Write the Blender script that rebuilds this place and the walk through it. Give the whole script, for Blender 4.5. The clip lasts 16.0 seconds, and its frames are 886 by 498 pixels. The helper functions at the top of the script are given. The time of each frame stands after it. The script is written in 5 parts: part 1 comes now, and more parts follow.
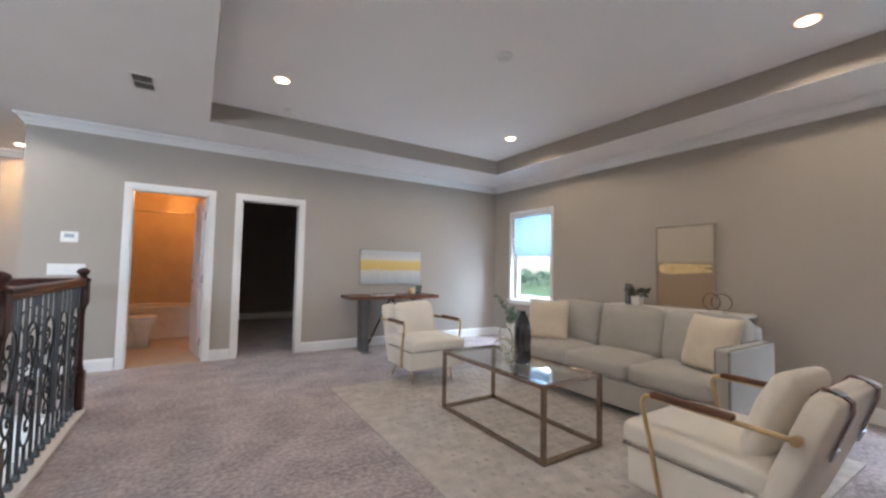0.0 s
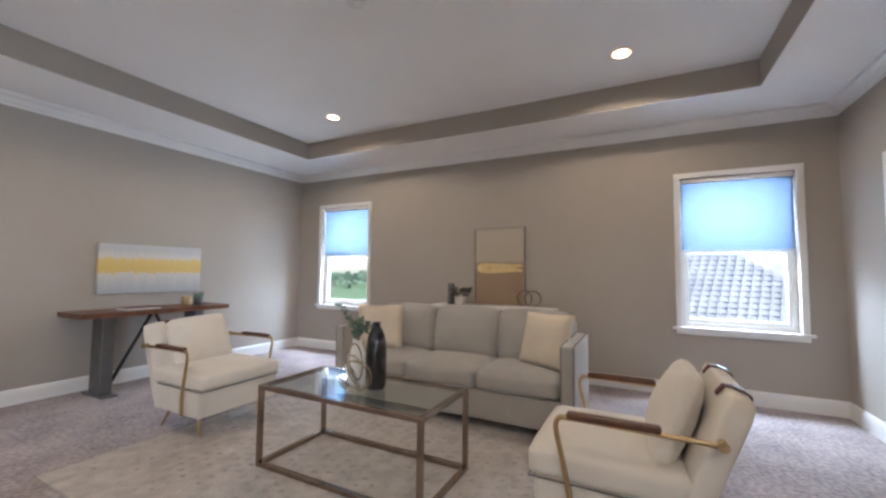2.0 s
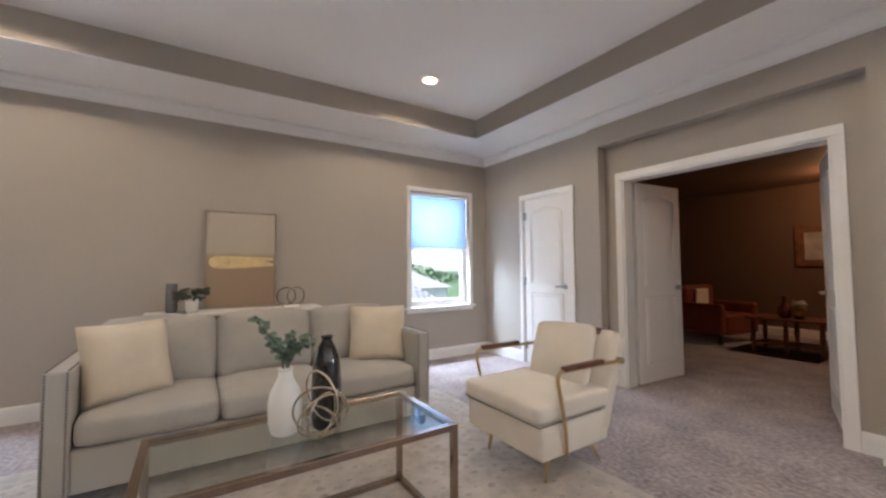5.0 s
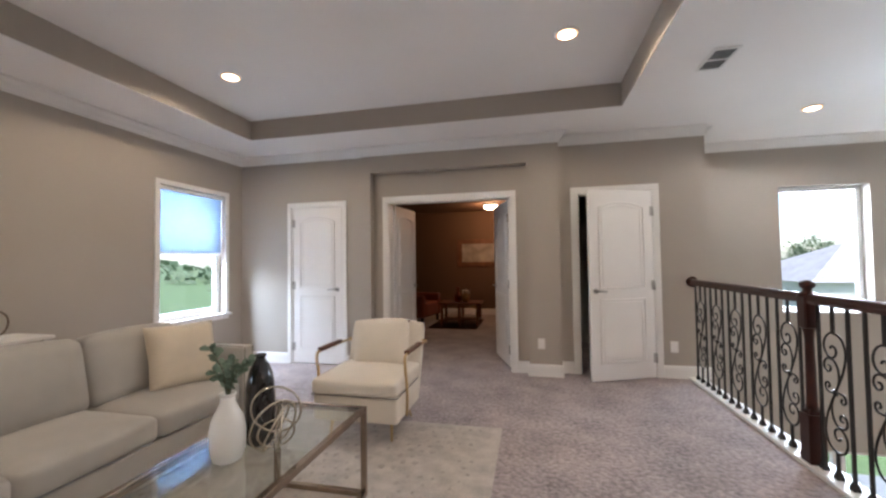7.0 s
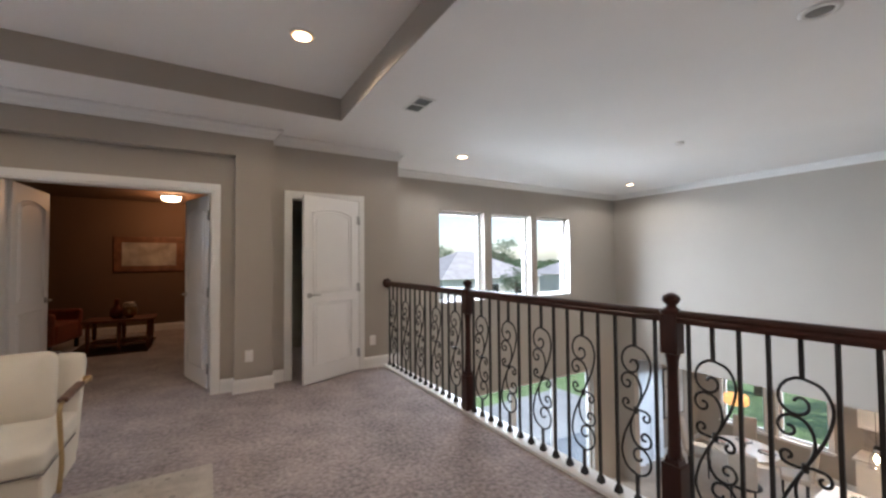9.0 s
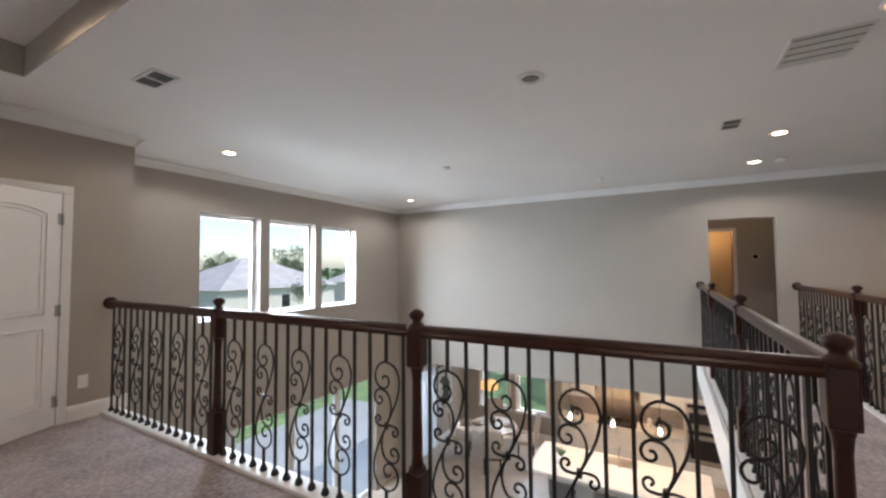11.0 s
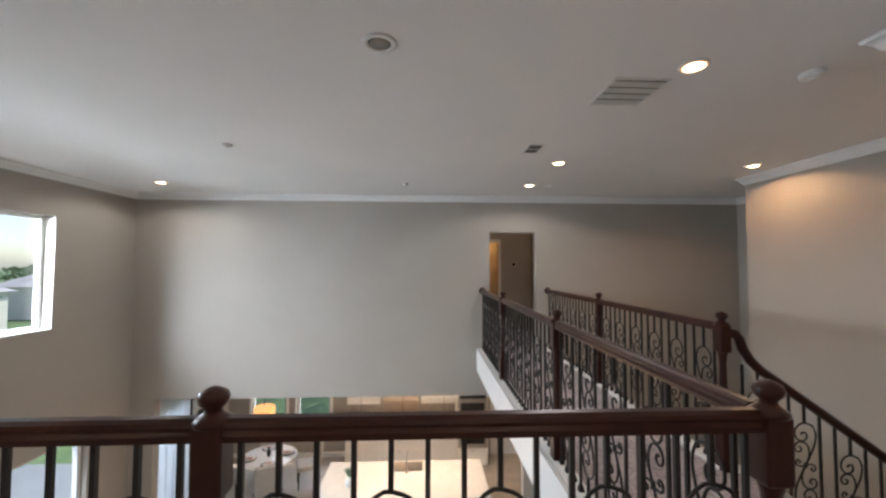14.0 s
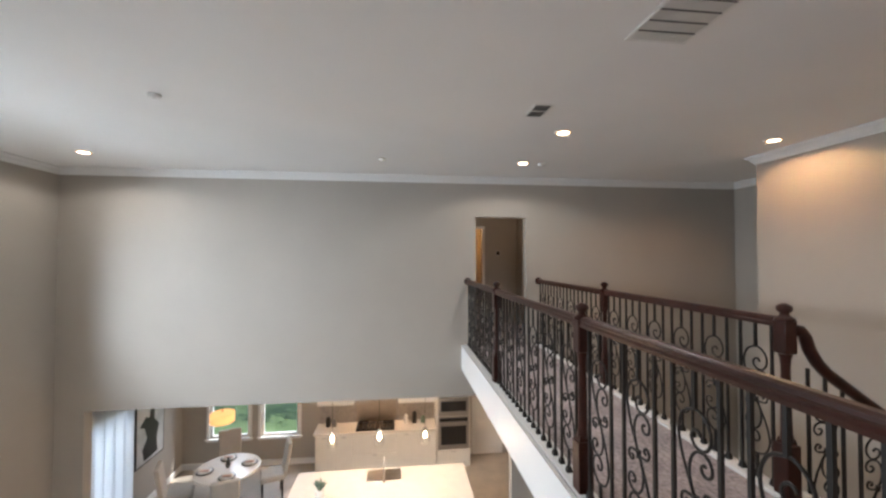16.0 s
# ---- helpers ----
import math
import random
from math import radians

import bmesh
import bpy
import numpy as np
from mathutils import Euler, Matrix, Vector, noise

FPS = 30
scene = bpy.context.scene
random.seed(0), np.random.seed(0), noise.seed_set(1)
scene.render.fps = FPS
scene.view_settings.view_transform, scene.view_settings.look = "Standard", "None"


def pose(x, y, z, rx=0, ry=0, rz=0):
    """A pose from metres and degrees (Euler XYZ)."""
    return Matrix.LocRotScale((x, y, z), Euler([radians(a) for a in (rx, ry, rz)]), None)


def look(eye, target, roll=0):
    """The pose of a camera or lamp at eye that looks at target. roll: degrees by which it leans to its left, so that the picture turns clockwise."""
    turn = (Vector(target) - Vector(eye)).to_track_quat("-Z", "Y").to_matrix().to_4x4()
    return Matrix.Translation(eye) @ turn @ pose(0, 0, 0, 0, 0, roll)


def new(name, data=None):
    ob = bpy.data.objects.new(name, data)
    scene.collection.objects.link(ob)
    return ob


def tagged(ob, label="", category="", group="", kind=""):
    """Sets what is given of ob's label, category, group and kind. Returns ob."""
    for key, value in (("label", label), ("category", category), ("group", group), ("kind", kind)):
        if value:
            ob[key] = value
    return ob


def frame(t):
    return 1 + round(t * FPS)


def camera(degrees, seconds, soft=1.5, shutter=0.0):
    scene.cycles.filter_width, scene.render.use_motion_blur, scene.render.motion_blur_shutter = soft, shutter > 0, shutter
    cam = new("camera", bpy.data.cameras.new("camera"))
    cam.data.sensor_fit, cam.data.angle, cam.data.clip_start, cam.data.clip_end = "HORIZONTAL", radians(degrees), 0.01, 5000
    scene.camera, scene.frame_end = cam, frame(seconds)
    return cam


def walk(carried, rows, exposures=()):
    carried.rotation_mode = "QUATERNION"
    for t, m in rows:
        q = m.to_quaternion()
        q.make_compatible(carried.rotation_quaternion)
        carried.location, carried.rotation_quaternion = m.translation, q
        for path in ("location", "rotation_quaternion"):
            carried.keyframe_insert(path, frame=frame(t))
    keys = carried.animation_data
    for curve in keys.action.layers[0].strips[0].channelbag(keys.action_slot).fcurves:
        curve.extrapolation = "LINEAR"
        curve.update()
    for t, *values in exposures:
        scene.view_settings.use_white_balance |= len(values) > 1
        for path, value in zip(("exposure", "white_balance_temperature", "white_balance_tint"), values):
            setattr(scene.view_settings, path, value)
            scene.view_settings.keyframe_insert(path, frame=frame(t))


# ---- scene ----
cam = camera(97.2, 16.0, soft=2.5)
PATH = [
    (0, (0.417, 1.094, 1.194), (1.482, 2.784, 1.292), 1.1),
    (0.5, (0.474, 1.154, 1.195), (1.665, 2.758, 1.297), 1.0),
    (1, (0.478, 1.348, 1.214), (1.861, 2.79, 1.317), 0.6),
    (1.5, (0.512, 1.59, 1.209), (2.101, 2.8, 1.317), 0.6),
    (2, (0.574, 1.846, 1.194), (2.354, 2.752, 1.309), 0.6),
    (2.5, (0.569, 2.171, 1.186), (2.485, 2.734, 1.296), 0.4),
    (3, (0.598, 2.486, 1.152), (2.583, 2.701, 1.269), 0.2),
    (3.5, (0.643, 2.824, 1.116), (2.634, 2.685, 1.24), 0.0),
    (3.7, (0.664, 2.949, 1.119), (2.642, 2.678, 1.242), 0.0),
    (5.8, (1.001, 4.299, 1.212), (2.297, 2.777, 1.297), -0.5),
    (6, (1.079, 4.422, 1.217), (2.249, 2.803, 1.304), -0.5),
    (6.5, (1.214, 4.649, 1.23), (2.046, 2.832, 1.312), -0.5),
    (7, (1.327, 4.823, 1.287), (1.765, 2.873, 1.35), -0.8),
    (7.5, (1.383, 4.875, 1.292), (1.416, 2.876, 1.359), -0.6),
    (8, (1.471, 4.83, 1.302), (1.104, 2.865, 1.363), -0.6),
    (8.5, (1.551, 4.77, 1.293), (0.828, 2.906, 1.352), -0.6),
    (9, (1.609, 4.768, 1.309), (0.573, 3.058, 1.368), -0.5),
    (9.5, (1.592, 4.806, 1.316), (0.309, 3.273, 1.375), -0.5),
    (10, (1.558, 4.83, 1.323), (0.07, 3.495, 1.383), -0.4),
    (10.2, (1.502, 4.846, 1.318), (-0.04, 3.574, 1.386), -0.3),
    (12.3, (1.25, 4.672, 1.455), (-0.697, 4.22, 1.53), -0.2),
    (12.5, (1.222, 4.629, 1.457), (-0.741, 4.257, 1.529), 0.1),
    (13, (1.135, 4.51, 1.459), (-0.854, 4.316, 1.534), 0.1),
    (13.5, (0.994, 4.391, 1.47), (-1.004, 4.35, 1.549), 0.2),
    (14, (0.776, 4.279, 1.475), (-1.22, 4.372, 1.559), 0.1),
    (14.5, (0.595, 4.221, 1.461), (-1.395, 4.404, 1.548), 0.1),
    (15, (0.429, 4.149, 1.458), (-1.554, 4.391, 1.548), 0.0),
    (15.5, (0.249, 4.158, 1.425), (-1.733, 4.413, 1.504), 0.0),
    (16, (0.059, 4.188, 1.412), (-1.927, 4.416, 1.455), 0.0),
]
# the clip's camera opens up in the sitting area and closes down towards the high windows
EXPOSURES = [(0.0, 1.84, 5550, 8), (1.5, 1.80, 5600, 9), (3.0, 1.70, 5650, 10), (3.7, 1.74, 5700, 10), (6.0, 2.06, 5750, 9), (7.0, 1.92, 5800, 10), (8.0, 1.56, 5900, 10), (10.2, 1.46, 5950, 10), (12.5, 1.22, 6000, 9), (14.5, 1.30, 6000, 9), (16.0, 1.46, 6050, 9)]
walk(cam, [(t, look(eye, target, roll)) for t, eye, target, roll in PATH], EXPOSURES)
# lamp strengths in watts
TRAY_W, HALL_W, WIN_W, HIGH_W, SLIDER_W = 23, 21, 72, 130, 28

# ---- world, sun and lights ----
world = bpy.data.worlds.new("world")
scene.world = world
world.use_nodes = True
_sky = world.node_tree.nodes.new("ShaderNodeTexSky")
_sky.sky_type, _sky.sun_disc = "NISHITA", False
_sky.sun_elevation, _sky.sun_rotation = radians(58), radians(331)
_bg = world.node_tree.nodes["Background"]
_bg.inputs["Strength"].default_value = 0.10
world.node_tree.links.new(_sky.outputs[0], _bg.inputs["Color"])
sun = new("sun", bpy.data.lights.new("sun", "SUN"))
sun.data.energy, sun.data.angle, sun.data.color = 2.0, radians(0.6), (1, 0.95, 0.88)
sun.matrix_world = look((0, 0, 30), (5.0, -9.0, 13.5))


def spot(x, y, z, power, color=(1, 0.76, 0.51), cone=161):
    lamp = new("spot_lamp", bpy.data.lights.new("spot_lamp", "SPOT"))
    lamp.data.energy, lamp.data.color, lamp.data.spot_size, lamp.data.spot_blend = power, color, radians(cone), 0.3
    lamp.data.shadow_soft_size = 0.05
    lamp.matrix_world = pose(x, y, z)
    return lamp


def bulb(x, y, z, power, color=(1, 0.6, 0.3), size=0.08):
    lamp = new("bulb_lamp", bpy.data.lights.new("bulb_lamp", "POINT"))
    lamp.data.energy, lamp.data.color, lamp.data.shadow_soft_size = power, color, size
    lamp.matrix_world = pose(x, y, z)
    return lamp


def daylight(eye, target, w, h, power, color=(0.75, 0.87, 1.0)):
    lamp = new("daylight", bpy.data.lights.new("daylight", "AREA"))
    lamp.data.shape, lamp.data.size, lamp.data.size_y = "RECTANGLE", w, h
    lamp.data.energy, lamp.data.color = power, color
    lamp.matrix_world = look(eye, target)
    return lamp


TRAY_LIGHTS = [(1.04, 1.92), (3.84, 1.96), (1.02, 4.91), (3.84, 4.91)]
HALL_LIGHTS = [(-1.31, 0.47), (-5.14, 0.38), (-1.49, 5.92), (-3.76, 5.87), (-5.065, 5.87), (-3.75, 8.27), (-1.57, 8.27)]
for _x, _y in TRAY_LIGHTS:
    spot(_x, _y, 2.905, TRAY_W)
for _x, _y in HALL_LIGHTS:
    spot(_x, _y, 2.685, HALL_W * (1.15 if _y > 8 else 1.0), (1, 0.54, 0.25) if _y > 8 else (1, 0.91, 0.80))
# daylight that enters by the two shaded windows, the three high windows and the glazed doors
for _y, _dy, _low in ((1.09, -0.10, 0.045), (5.80, 0.10, 0.11)):
    daylight((5.45, _y, 1.75), (4, _y, 1.6), 0.8, 0.6, WIN_W, (0.80, 0.90, 1.0))
    daylight((5.50, _y, 1.0), (4, _y + _dy, 1.4), 0.8, 0.6, WIN_W * _low, (0.80, 0.90, 1.0))
for _x in (-2.0, -3.06, -4.15):
    daylight((_x + 0.1, -1.7, 2.3), (_x - 1.6, 1.9, 1.2), 1.3, 1.7, HIGH_W, (0.86, 0.93, 1.0))
daylight((-3.2, -2.2, -0.55), (-3.2, 2.0, -3.4), 4.0, 1.2, SLIDER_W)
daylight((-10.4, 1.0, -1.0), (-7.5, 1.0, -3.4), 2.0, 0.8, 28)
daylight((-7.0, -2.0, -0.6), (-7.0, 1.0, -3.4), 1.2, 0.8, 18)
bulb(0.1, 8.6, 2.3, 7, (1, 0.33, 0.055))
bulb(2.15, -3.62, 2.30, 8.0, (1, 0.49, 0.21))
bulb(-8.9, 5.8, 2.0, 6, (1, 0.50, 0.16))
bulb(-6.9, 6.0, 2.5, 2.2, (1, 0.7, 0.45))
for _y in (3.11, 3.88, 4.65):
    bulb(-6.65, _y, -1.64, 9, (1, 0.62, 0.34), 0.04)
bulb(-9.12, 3.69, -2.02, 3.5, (1, 0.55, 0.26), 0.06)
# unseen fill lamps added under the kitchen ceiling, with no fittings
for _x, _y in ((-7.9, 3.2), (-7.9, 4.9), (-7.0, 5.9)):
    spot(_x, _y, -0.505, 26, (1, 0.74, 0.52))

# ---- materials ----


def mat(name, base, rough=0.6, metal=0.0, vary=0.06, scale=6.0, bump=0.0, bump_scale=300.0, tint=None, island=0.0, coat=0.0, sheen=0.0, grain=0.35, shine=0.5):
    """A principled surface with broad stains, fine grain and relief."""
    m = bpy.data.materials.new(name)
    m.use_nodes = True
    nt = m.node_tree
    p = nt.nodes["Principled BSDF"]
    p.inputs["Roughness"].default_value, p.inputs["Metallic"].default_value = rough, metal
    p.inputs["Coat Weight"].default_value = coat
    p.inputs["Specular IOR Level"].default_value = shine
    p.inputs["Sheen Weight"].default_value = sheen
    co = nt.nodes.new("ShaderNodeTexCoord")
    broad, fine = nt.nodes.new("ShaderNodeTexNoise"), nt.nodes.new("ShaderNodeTexNoise")
    broad.inputs["Scale"].default_value, fine.inputs["Scale"].default_value = scale, bump_scale
    broad.inputs["Detail"].default_value = 5
    fine.inputs["Detail"].default_value = 3
    for n in (broad, fine):
        nt.links.new(co.outputs["Object"], n.inputs["Vector"])
    ramp = nt.nodes.new("ShaderNodeValToRGB")
    dark = tint or tuple(c * (1 - 2.2 * vary) for c in base)
    light = tuple(min(1, c * (1 + 1.4 * vary)) for c in base)
    ramp.color_ramp.elements[0].color, ramp.color_ramp.elements[1].color = (*dark, 1), (*light, 1)
    ramp.color_ramp.elements[0].position, ramp.color_ramp.elements[1].position = 0.3, 0.7
    mix = nt.nodes.new("ShaderNodeMath")
    mix.operation = "MULTIPLY_ADD"
    mix.inputs[1].default_value = grain
    nt.links.new(fine.outputs[0], mix.inputs[0])
    half = nt.nodes.new("ShaderNodeMath")
    half.operation = "MULTIPLY_ADD"
    half.inputs[1].default_value, half.inputs[2].default_value = 1 - grain, 0.0
    nt.links.new(broad.outputs[0], half.inputs[0])
    nt.links.new(half.outputs[0], mix.inputs[2])
    nt.links.new(mix.outputs[0], ramp.inputs[0])
    out = ramp.outputs[0]
    if island:
        geo = nt.nodes.new("ShaderNodeObjectInfo")
        hsv = nt.nodes.new("ShaderNodeHueSaturation")
        mr = nt.nodes.new("ShaderNodeMapRange")
        mr.inputs[3].default_value, mr.inputs[4].default_value = 1 - island, 1 + island
        nt.links.new(geo.outputs["Random"], mr.inputs[0])
        nt.links.new(mr.outputs[0], hsv.inputs["Value"])
        nt.links.new(out, hsv.inputs["Color"])
        out = hsv.outputs[0]
    nt.links.new(out, p.inputs["Base Color"])
    if bump:
        b = nt.nodes.new("ShaderNodeBump")
        b.inputs["Strength"].default_value, b.inputs["Distance"].default_value = bump, 0.01
        nt.links.new(fine.outputs[0], b.inputs["Height"])
        nt.links.new(b.outputs[0], p.inputs["Normal"])
    return m


def glow(name, color, strength):
    m = bpy.data.materials.new(name)
    m.use_nodes = True
    p = m.node_tree.nodes["Principled BSDF"]
    p.inputs["Base Color"].default_value = (*color, 1)
    p.inputs["Emission Color"].default_value = (*color, 1)
    p.inputs["Emission Strength"].default_value = strength
    return m


def glass(name, color=(1, 1, 1), rough=0.0, gloss=0.03):
    """Clear pane: a thin sheet that lets light pass straight, with gloss by Fresnel."""
    m = bpy.data.materials.new(name)
    m.use_nodes = True
    nt = m.node_tree
    nt.nodes.remove(nt.nodes["Principled BSDF"])
    tr, gl, mx, lw, pw, fr = (nt.nodes.new("ShaderNode" + k) for k in ("BsdfTransparent", "BsdfGlossy", "MixShader", "LayerWeight", "Math", "Math"))
    tr.inputs[0].default_value = (*color, 1)
    gl.inputs["Roughness"].default_value = rough
    lw.inputs[0].default_value = 0.5
    pw.operation, fr.operation = "POWER", "MULTIPLY_ADD"
    pw.inputs[1].default_value, fr.inputs[1].default_value, fr.inputs[2].default_value = 4.0, 0.7, gloss
    nt.links.new(lw.outputs["Facing"], pw.inputs[0])
    nt.links.new(pw.outputs[0], fr.inputs[0])
    nt.links.new(fr.outputs[0], mx.inputs[0])
    nt.links.new(tr.outputs[0], mx.inputs[1])
    nt.links.new(gl.outputs[0], mx.inputs[2])
    nt.links.new(mx.outputs[0], nt.nodes["Material Output"].inputs[0])
    return m


def cloth_shade(name, color):
    """Woven blind that glows with the daylight behind it."""
    m = bpy.data.materials.new(name)
    m.use_nodes = True
    nt = m.node_tree
    p = nt.nodes["Principled BSDF"]
    p.inputs["Base Color"].default_value = (*color, 1)
    p.inputs["Roughness"].default_value = 0.9
    tl, mx = nt.nodes.new("ShaderNodeBsdfTranslucent"), nt.nodes.new("ShaderNodeMixShader")
    tl.inputs[0].default_value = (*color, 1)
    mx.inputs[0].default_value = 0.6
    nt.links.new(p.outputs[0], mx.inputs[1])
    nt.links.new(tl.outputs[0], mx.inputs[2])
    nt.links.new(mx.outputs[0], nt.nodes["Material Output"].inputs[0])
    return m


# brown-red paint with the back room's dimness put into its colour
DIMMED_PAINT = mat("dimmed_room_paint", (0.14, 0.080, 0.047), 0.75, vary=0.03, scale=1.5, bump=0.06, bump_scale=220)
WALL = mat("wall_paint", (0.405, 0.367, 0.320), 0.75, vary=0.02, scale=1.5, bump=0.06, bump_scale=220)
CEIL = mat("ceiling_paint", (0.88, 0.865, 0.85), 0.85, vary=0.015, scale=1.2, bump=0.08, bump_scale=160)
TRIM = mat("trim_paint", (0.80, 0.79, 0.77), 0.4, vary=0.015, scale=3, bump=0.02)
DOORP = mat("door_paint", (0.80, 0.785, 0.77), 0.42, vary=0.015, scale=3, bump=0.03, bump_scale=90)
CARPET = mat("carpet", (0.37, 0.305, 0.30), 0.95, vary=0.31, scale=3.4, bump=1.0, bump_scale=34, sheen=0.25, grain=0.6)
RUG = mat("rug_wool", (0.52, 0.475, 0.435), 0.95, vary=0.14, scale=9, bump=0.7, bump_scale=120)
RUGP = mat("rug_pattern", (0.43, 0.39, 0.355), 0.95, vary=0.15, scale=14, bump=0.7, bump_scale=120)
SOFA = mat("sofa_linen", (0.42, 0.395, 0.355), 0.9, vary=0.05, scale=5, bump=0.25, bump_scale=500, sheen=0.2)
CREAM = mat("cream_fabric", (0.73, 0.67, 0.58), 0.9, vary=0.04, scale=5, bump=0.25, bump_scale=450, sheen=0.2)
PILLOW = mat("pillow_fabric", (0.68, 0.59, 0.46), 0.9, vary=0.05, scale=6, bump=0.3, bump_scale=420, sheen=0.2)
# dark tone that paints the shade of the seat seam
SEAMSHADE = mat("seam_shade", (0.2, 0.18, 0.16), 0.8)
NAIL = mat("nailhead_metal", (0.16, 0.145, 0.13), 0.45, 0.8)
BLACKWOOD = mat("black_wood", (0.022, 0.019, 0.018), 0.4)
MAHOG = mat("mahogany", (0.037, 0.0098, 0.0060), 0.32, vary=0.25, scale=9, bump=0.05, shine=0.36)
IRON = mat("black_iron", (0.020, 0.018, 0.017), 0.45, 0.3, vary=0.1)
BRASS = mat("brass", (0.62, 0.46, 0.25), 0.28, 1.0, vary=0.08, scale=20)
CHAMPAGNE = mat("champagne_metal", (0.62, 0.55, 0.44), 0.25, 1.0, vary=0.06, scale=20)
BRONZE = mat("bronze_metal", (0.34, 0.27, 0.215), 0.20, 1.0, vary=0.12, scale=14)
NICKEL = mat("satin_nickel", (0.46, 0.45, 0.44), 0.32, 1.0)
WOODARM = mat("walnut_arm", (0.115, 0.045, 0.022), 0.35, vary=0.2, scale=12)
LEATHER = mat("brown_leather", (0.11, 0.032, 0.022), 0.5, vary=0.1, scale=30, bump=0.1)
WALNUT = mat("walnut_slab", (0.17, 0.072, 0.037), 0.4, vary=0.3, scale=7, bump=0.08)
STEEL = mat("grey_steel", (0.20, 0.20, 0.20), 0.4, 0.9, vary=0.1, scale=9)
CERAMW = mat("white_ceramic", (0.78, 0.76, 0.72), 0.35, vary=0.03)
CERAMB = mat("black_glaze", (0.010, 0.009, 0.009), 0.12, vary=0.1, coat=0.5)
LEAF = mat("eucalyptus_leaf", (0.15, 0.21, 0.15), 0.6, vary=0.2, scale=30)
STEMG = mat("stem_green", (0.12, 0.13, 0.07), 0.6)
PLASTIC = mat("white_plastic", (0.80, 0.79, 0.76), 0.4)
DARKV = mat("vent_dark", (0.10, 0.10, 0.10), 0.7)
PANE = glass("window_glass")
TABLEGLASS = glass("table_glass", (0.93, 0.96, 0.95), gloss=0.06)
BLIND = cloth_shade("roller_blind", (0.165, 0.195, 0.235))
LAMPGLOW = glow("lamp_lens", (1, 0.72, 0.45), 5.0)
# lamplight on the downlight rims, drawn as emission of the rim itself
RIMGLOW = glow("rim_self_glow", (1.0, 0.50, 0.20), 0.45)
BULBGLOW = glow("bulb_glow", (1, 0.70, 0.40), 14.0)
TILE = mat("floor_tile", (0.46, 0.40, 0.33), 0.3, vary=0.1, scale=3, bump=0.03)
BATHTILE = mat("bath_tile", (0.58, 0.50, 0.40), 0.3, vary=0.06, scale=4)
PORCELAIN = mat("porcelain", (0.80, 0.78, 0.74), 0.2)
CABINET = mat("cabinet_paint", (0.74, 0.72, 0.68), 0.4, vary=0.02)
QUARTZ = mat("quartz_top", (0.76, 0.72, 0.66), 0.25, vary=0.03)
OVENGLASS = mat("oven_glass", (0.02, 0.02, 0.022), 0.1)
HOODMETAL = mat("hood_metal", (0.42, 0.36, 0.30), 0.35, 1.0)
BACKSPLASH = mat("backsplash", (0.36, 0.33, 0.30), 0.3, vary=0.1, scale=12)
DINEFAB = mat("dining_fabric", (0.46, 0.42, 0.37), 0.9, bump=0.2)
REDWOOD = mat("dark_red_wood", (0.16, 0.050, 0.025), 0.35, vary=0.2, scale=9)
DARKRUG = mat("dark_rug", (0.05, 0.022, 0.016), 0.95, vary=0.2, bump=0.5)
REDLEATHER = mat("red_leather", (0.20, 0.045, 0.022), 0.5, vary=0.15)
GRASS = mat("grass", (0.13, 0.195, 0.075), 0.95, vary=0.25, scale=0.8, bump=0.6, bump_scale=30)
CONCRETE = mat("concrete", (0.24, 0.25, 0.255), 0.9, vary=0.06, scale=1.5)
STUCCO = mat("stucco", (0.62, 0.58, 0.50), 0.9, vary=0.05, scale=1.5, bump=0.2, bump_scale=80)
ROOFT = mat("roof_tile", (0.34, 0.34, 0.345), 0.85, vary=0.12, scale=2.0)
FARROOF = mat("far_roof", (0.36, 0.34, 0.33), 0.9, vary=0.1, scale=1.0)
TREELEAF = mat("tree_leaf", (0.17, 0.23, 0.13), 0.9, vary=0.35, scale=1.4)
BARK = mat("bark", (0.12, 0.09, 0.06), 0.9, vary=0.2, scale=8)

# ---- mesh tools ----


def bx(bm, x0, x1, y0, y1, z0, z1, bev=0.0, m=None, seg=2):
    """A box, with its edges rounded by bev."""
    x0, x1, y0, y1, z0, z1 = min(x0, x1), max(x0, x1), min(y0, y1), max(y0, y1), min(z0, z1), max(z0, z1)
    vs = [bm.verts.new((x, y, z)) for x in (x0, x1) for y in (y0, y1) for z in (z0, z1)]
    fs = [bm.faces.new([vs[i] for i in f]) for f in ((0, 1, 3, 2), (4, 6, 7, 5), (0, 4, 5, 1), (2, 3, 7, 6), (0, 2, 6, 4), (1, 5, 7, 3))]
    if bev:
        es = list({e for f in fs for e in f.edges})
        r = bmesh.ops.bevel(bm, geom=es, offset=bev, segments=seg, profile=0.5, affect="EDGES")
        vs = list({v for f in r["faces"] for v in f.verts} | {v for v in vs if v.is_valid})
    if m is not None:
        for v in vs:
            v.co = m @ v.co
    return bm


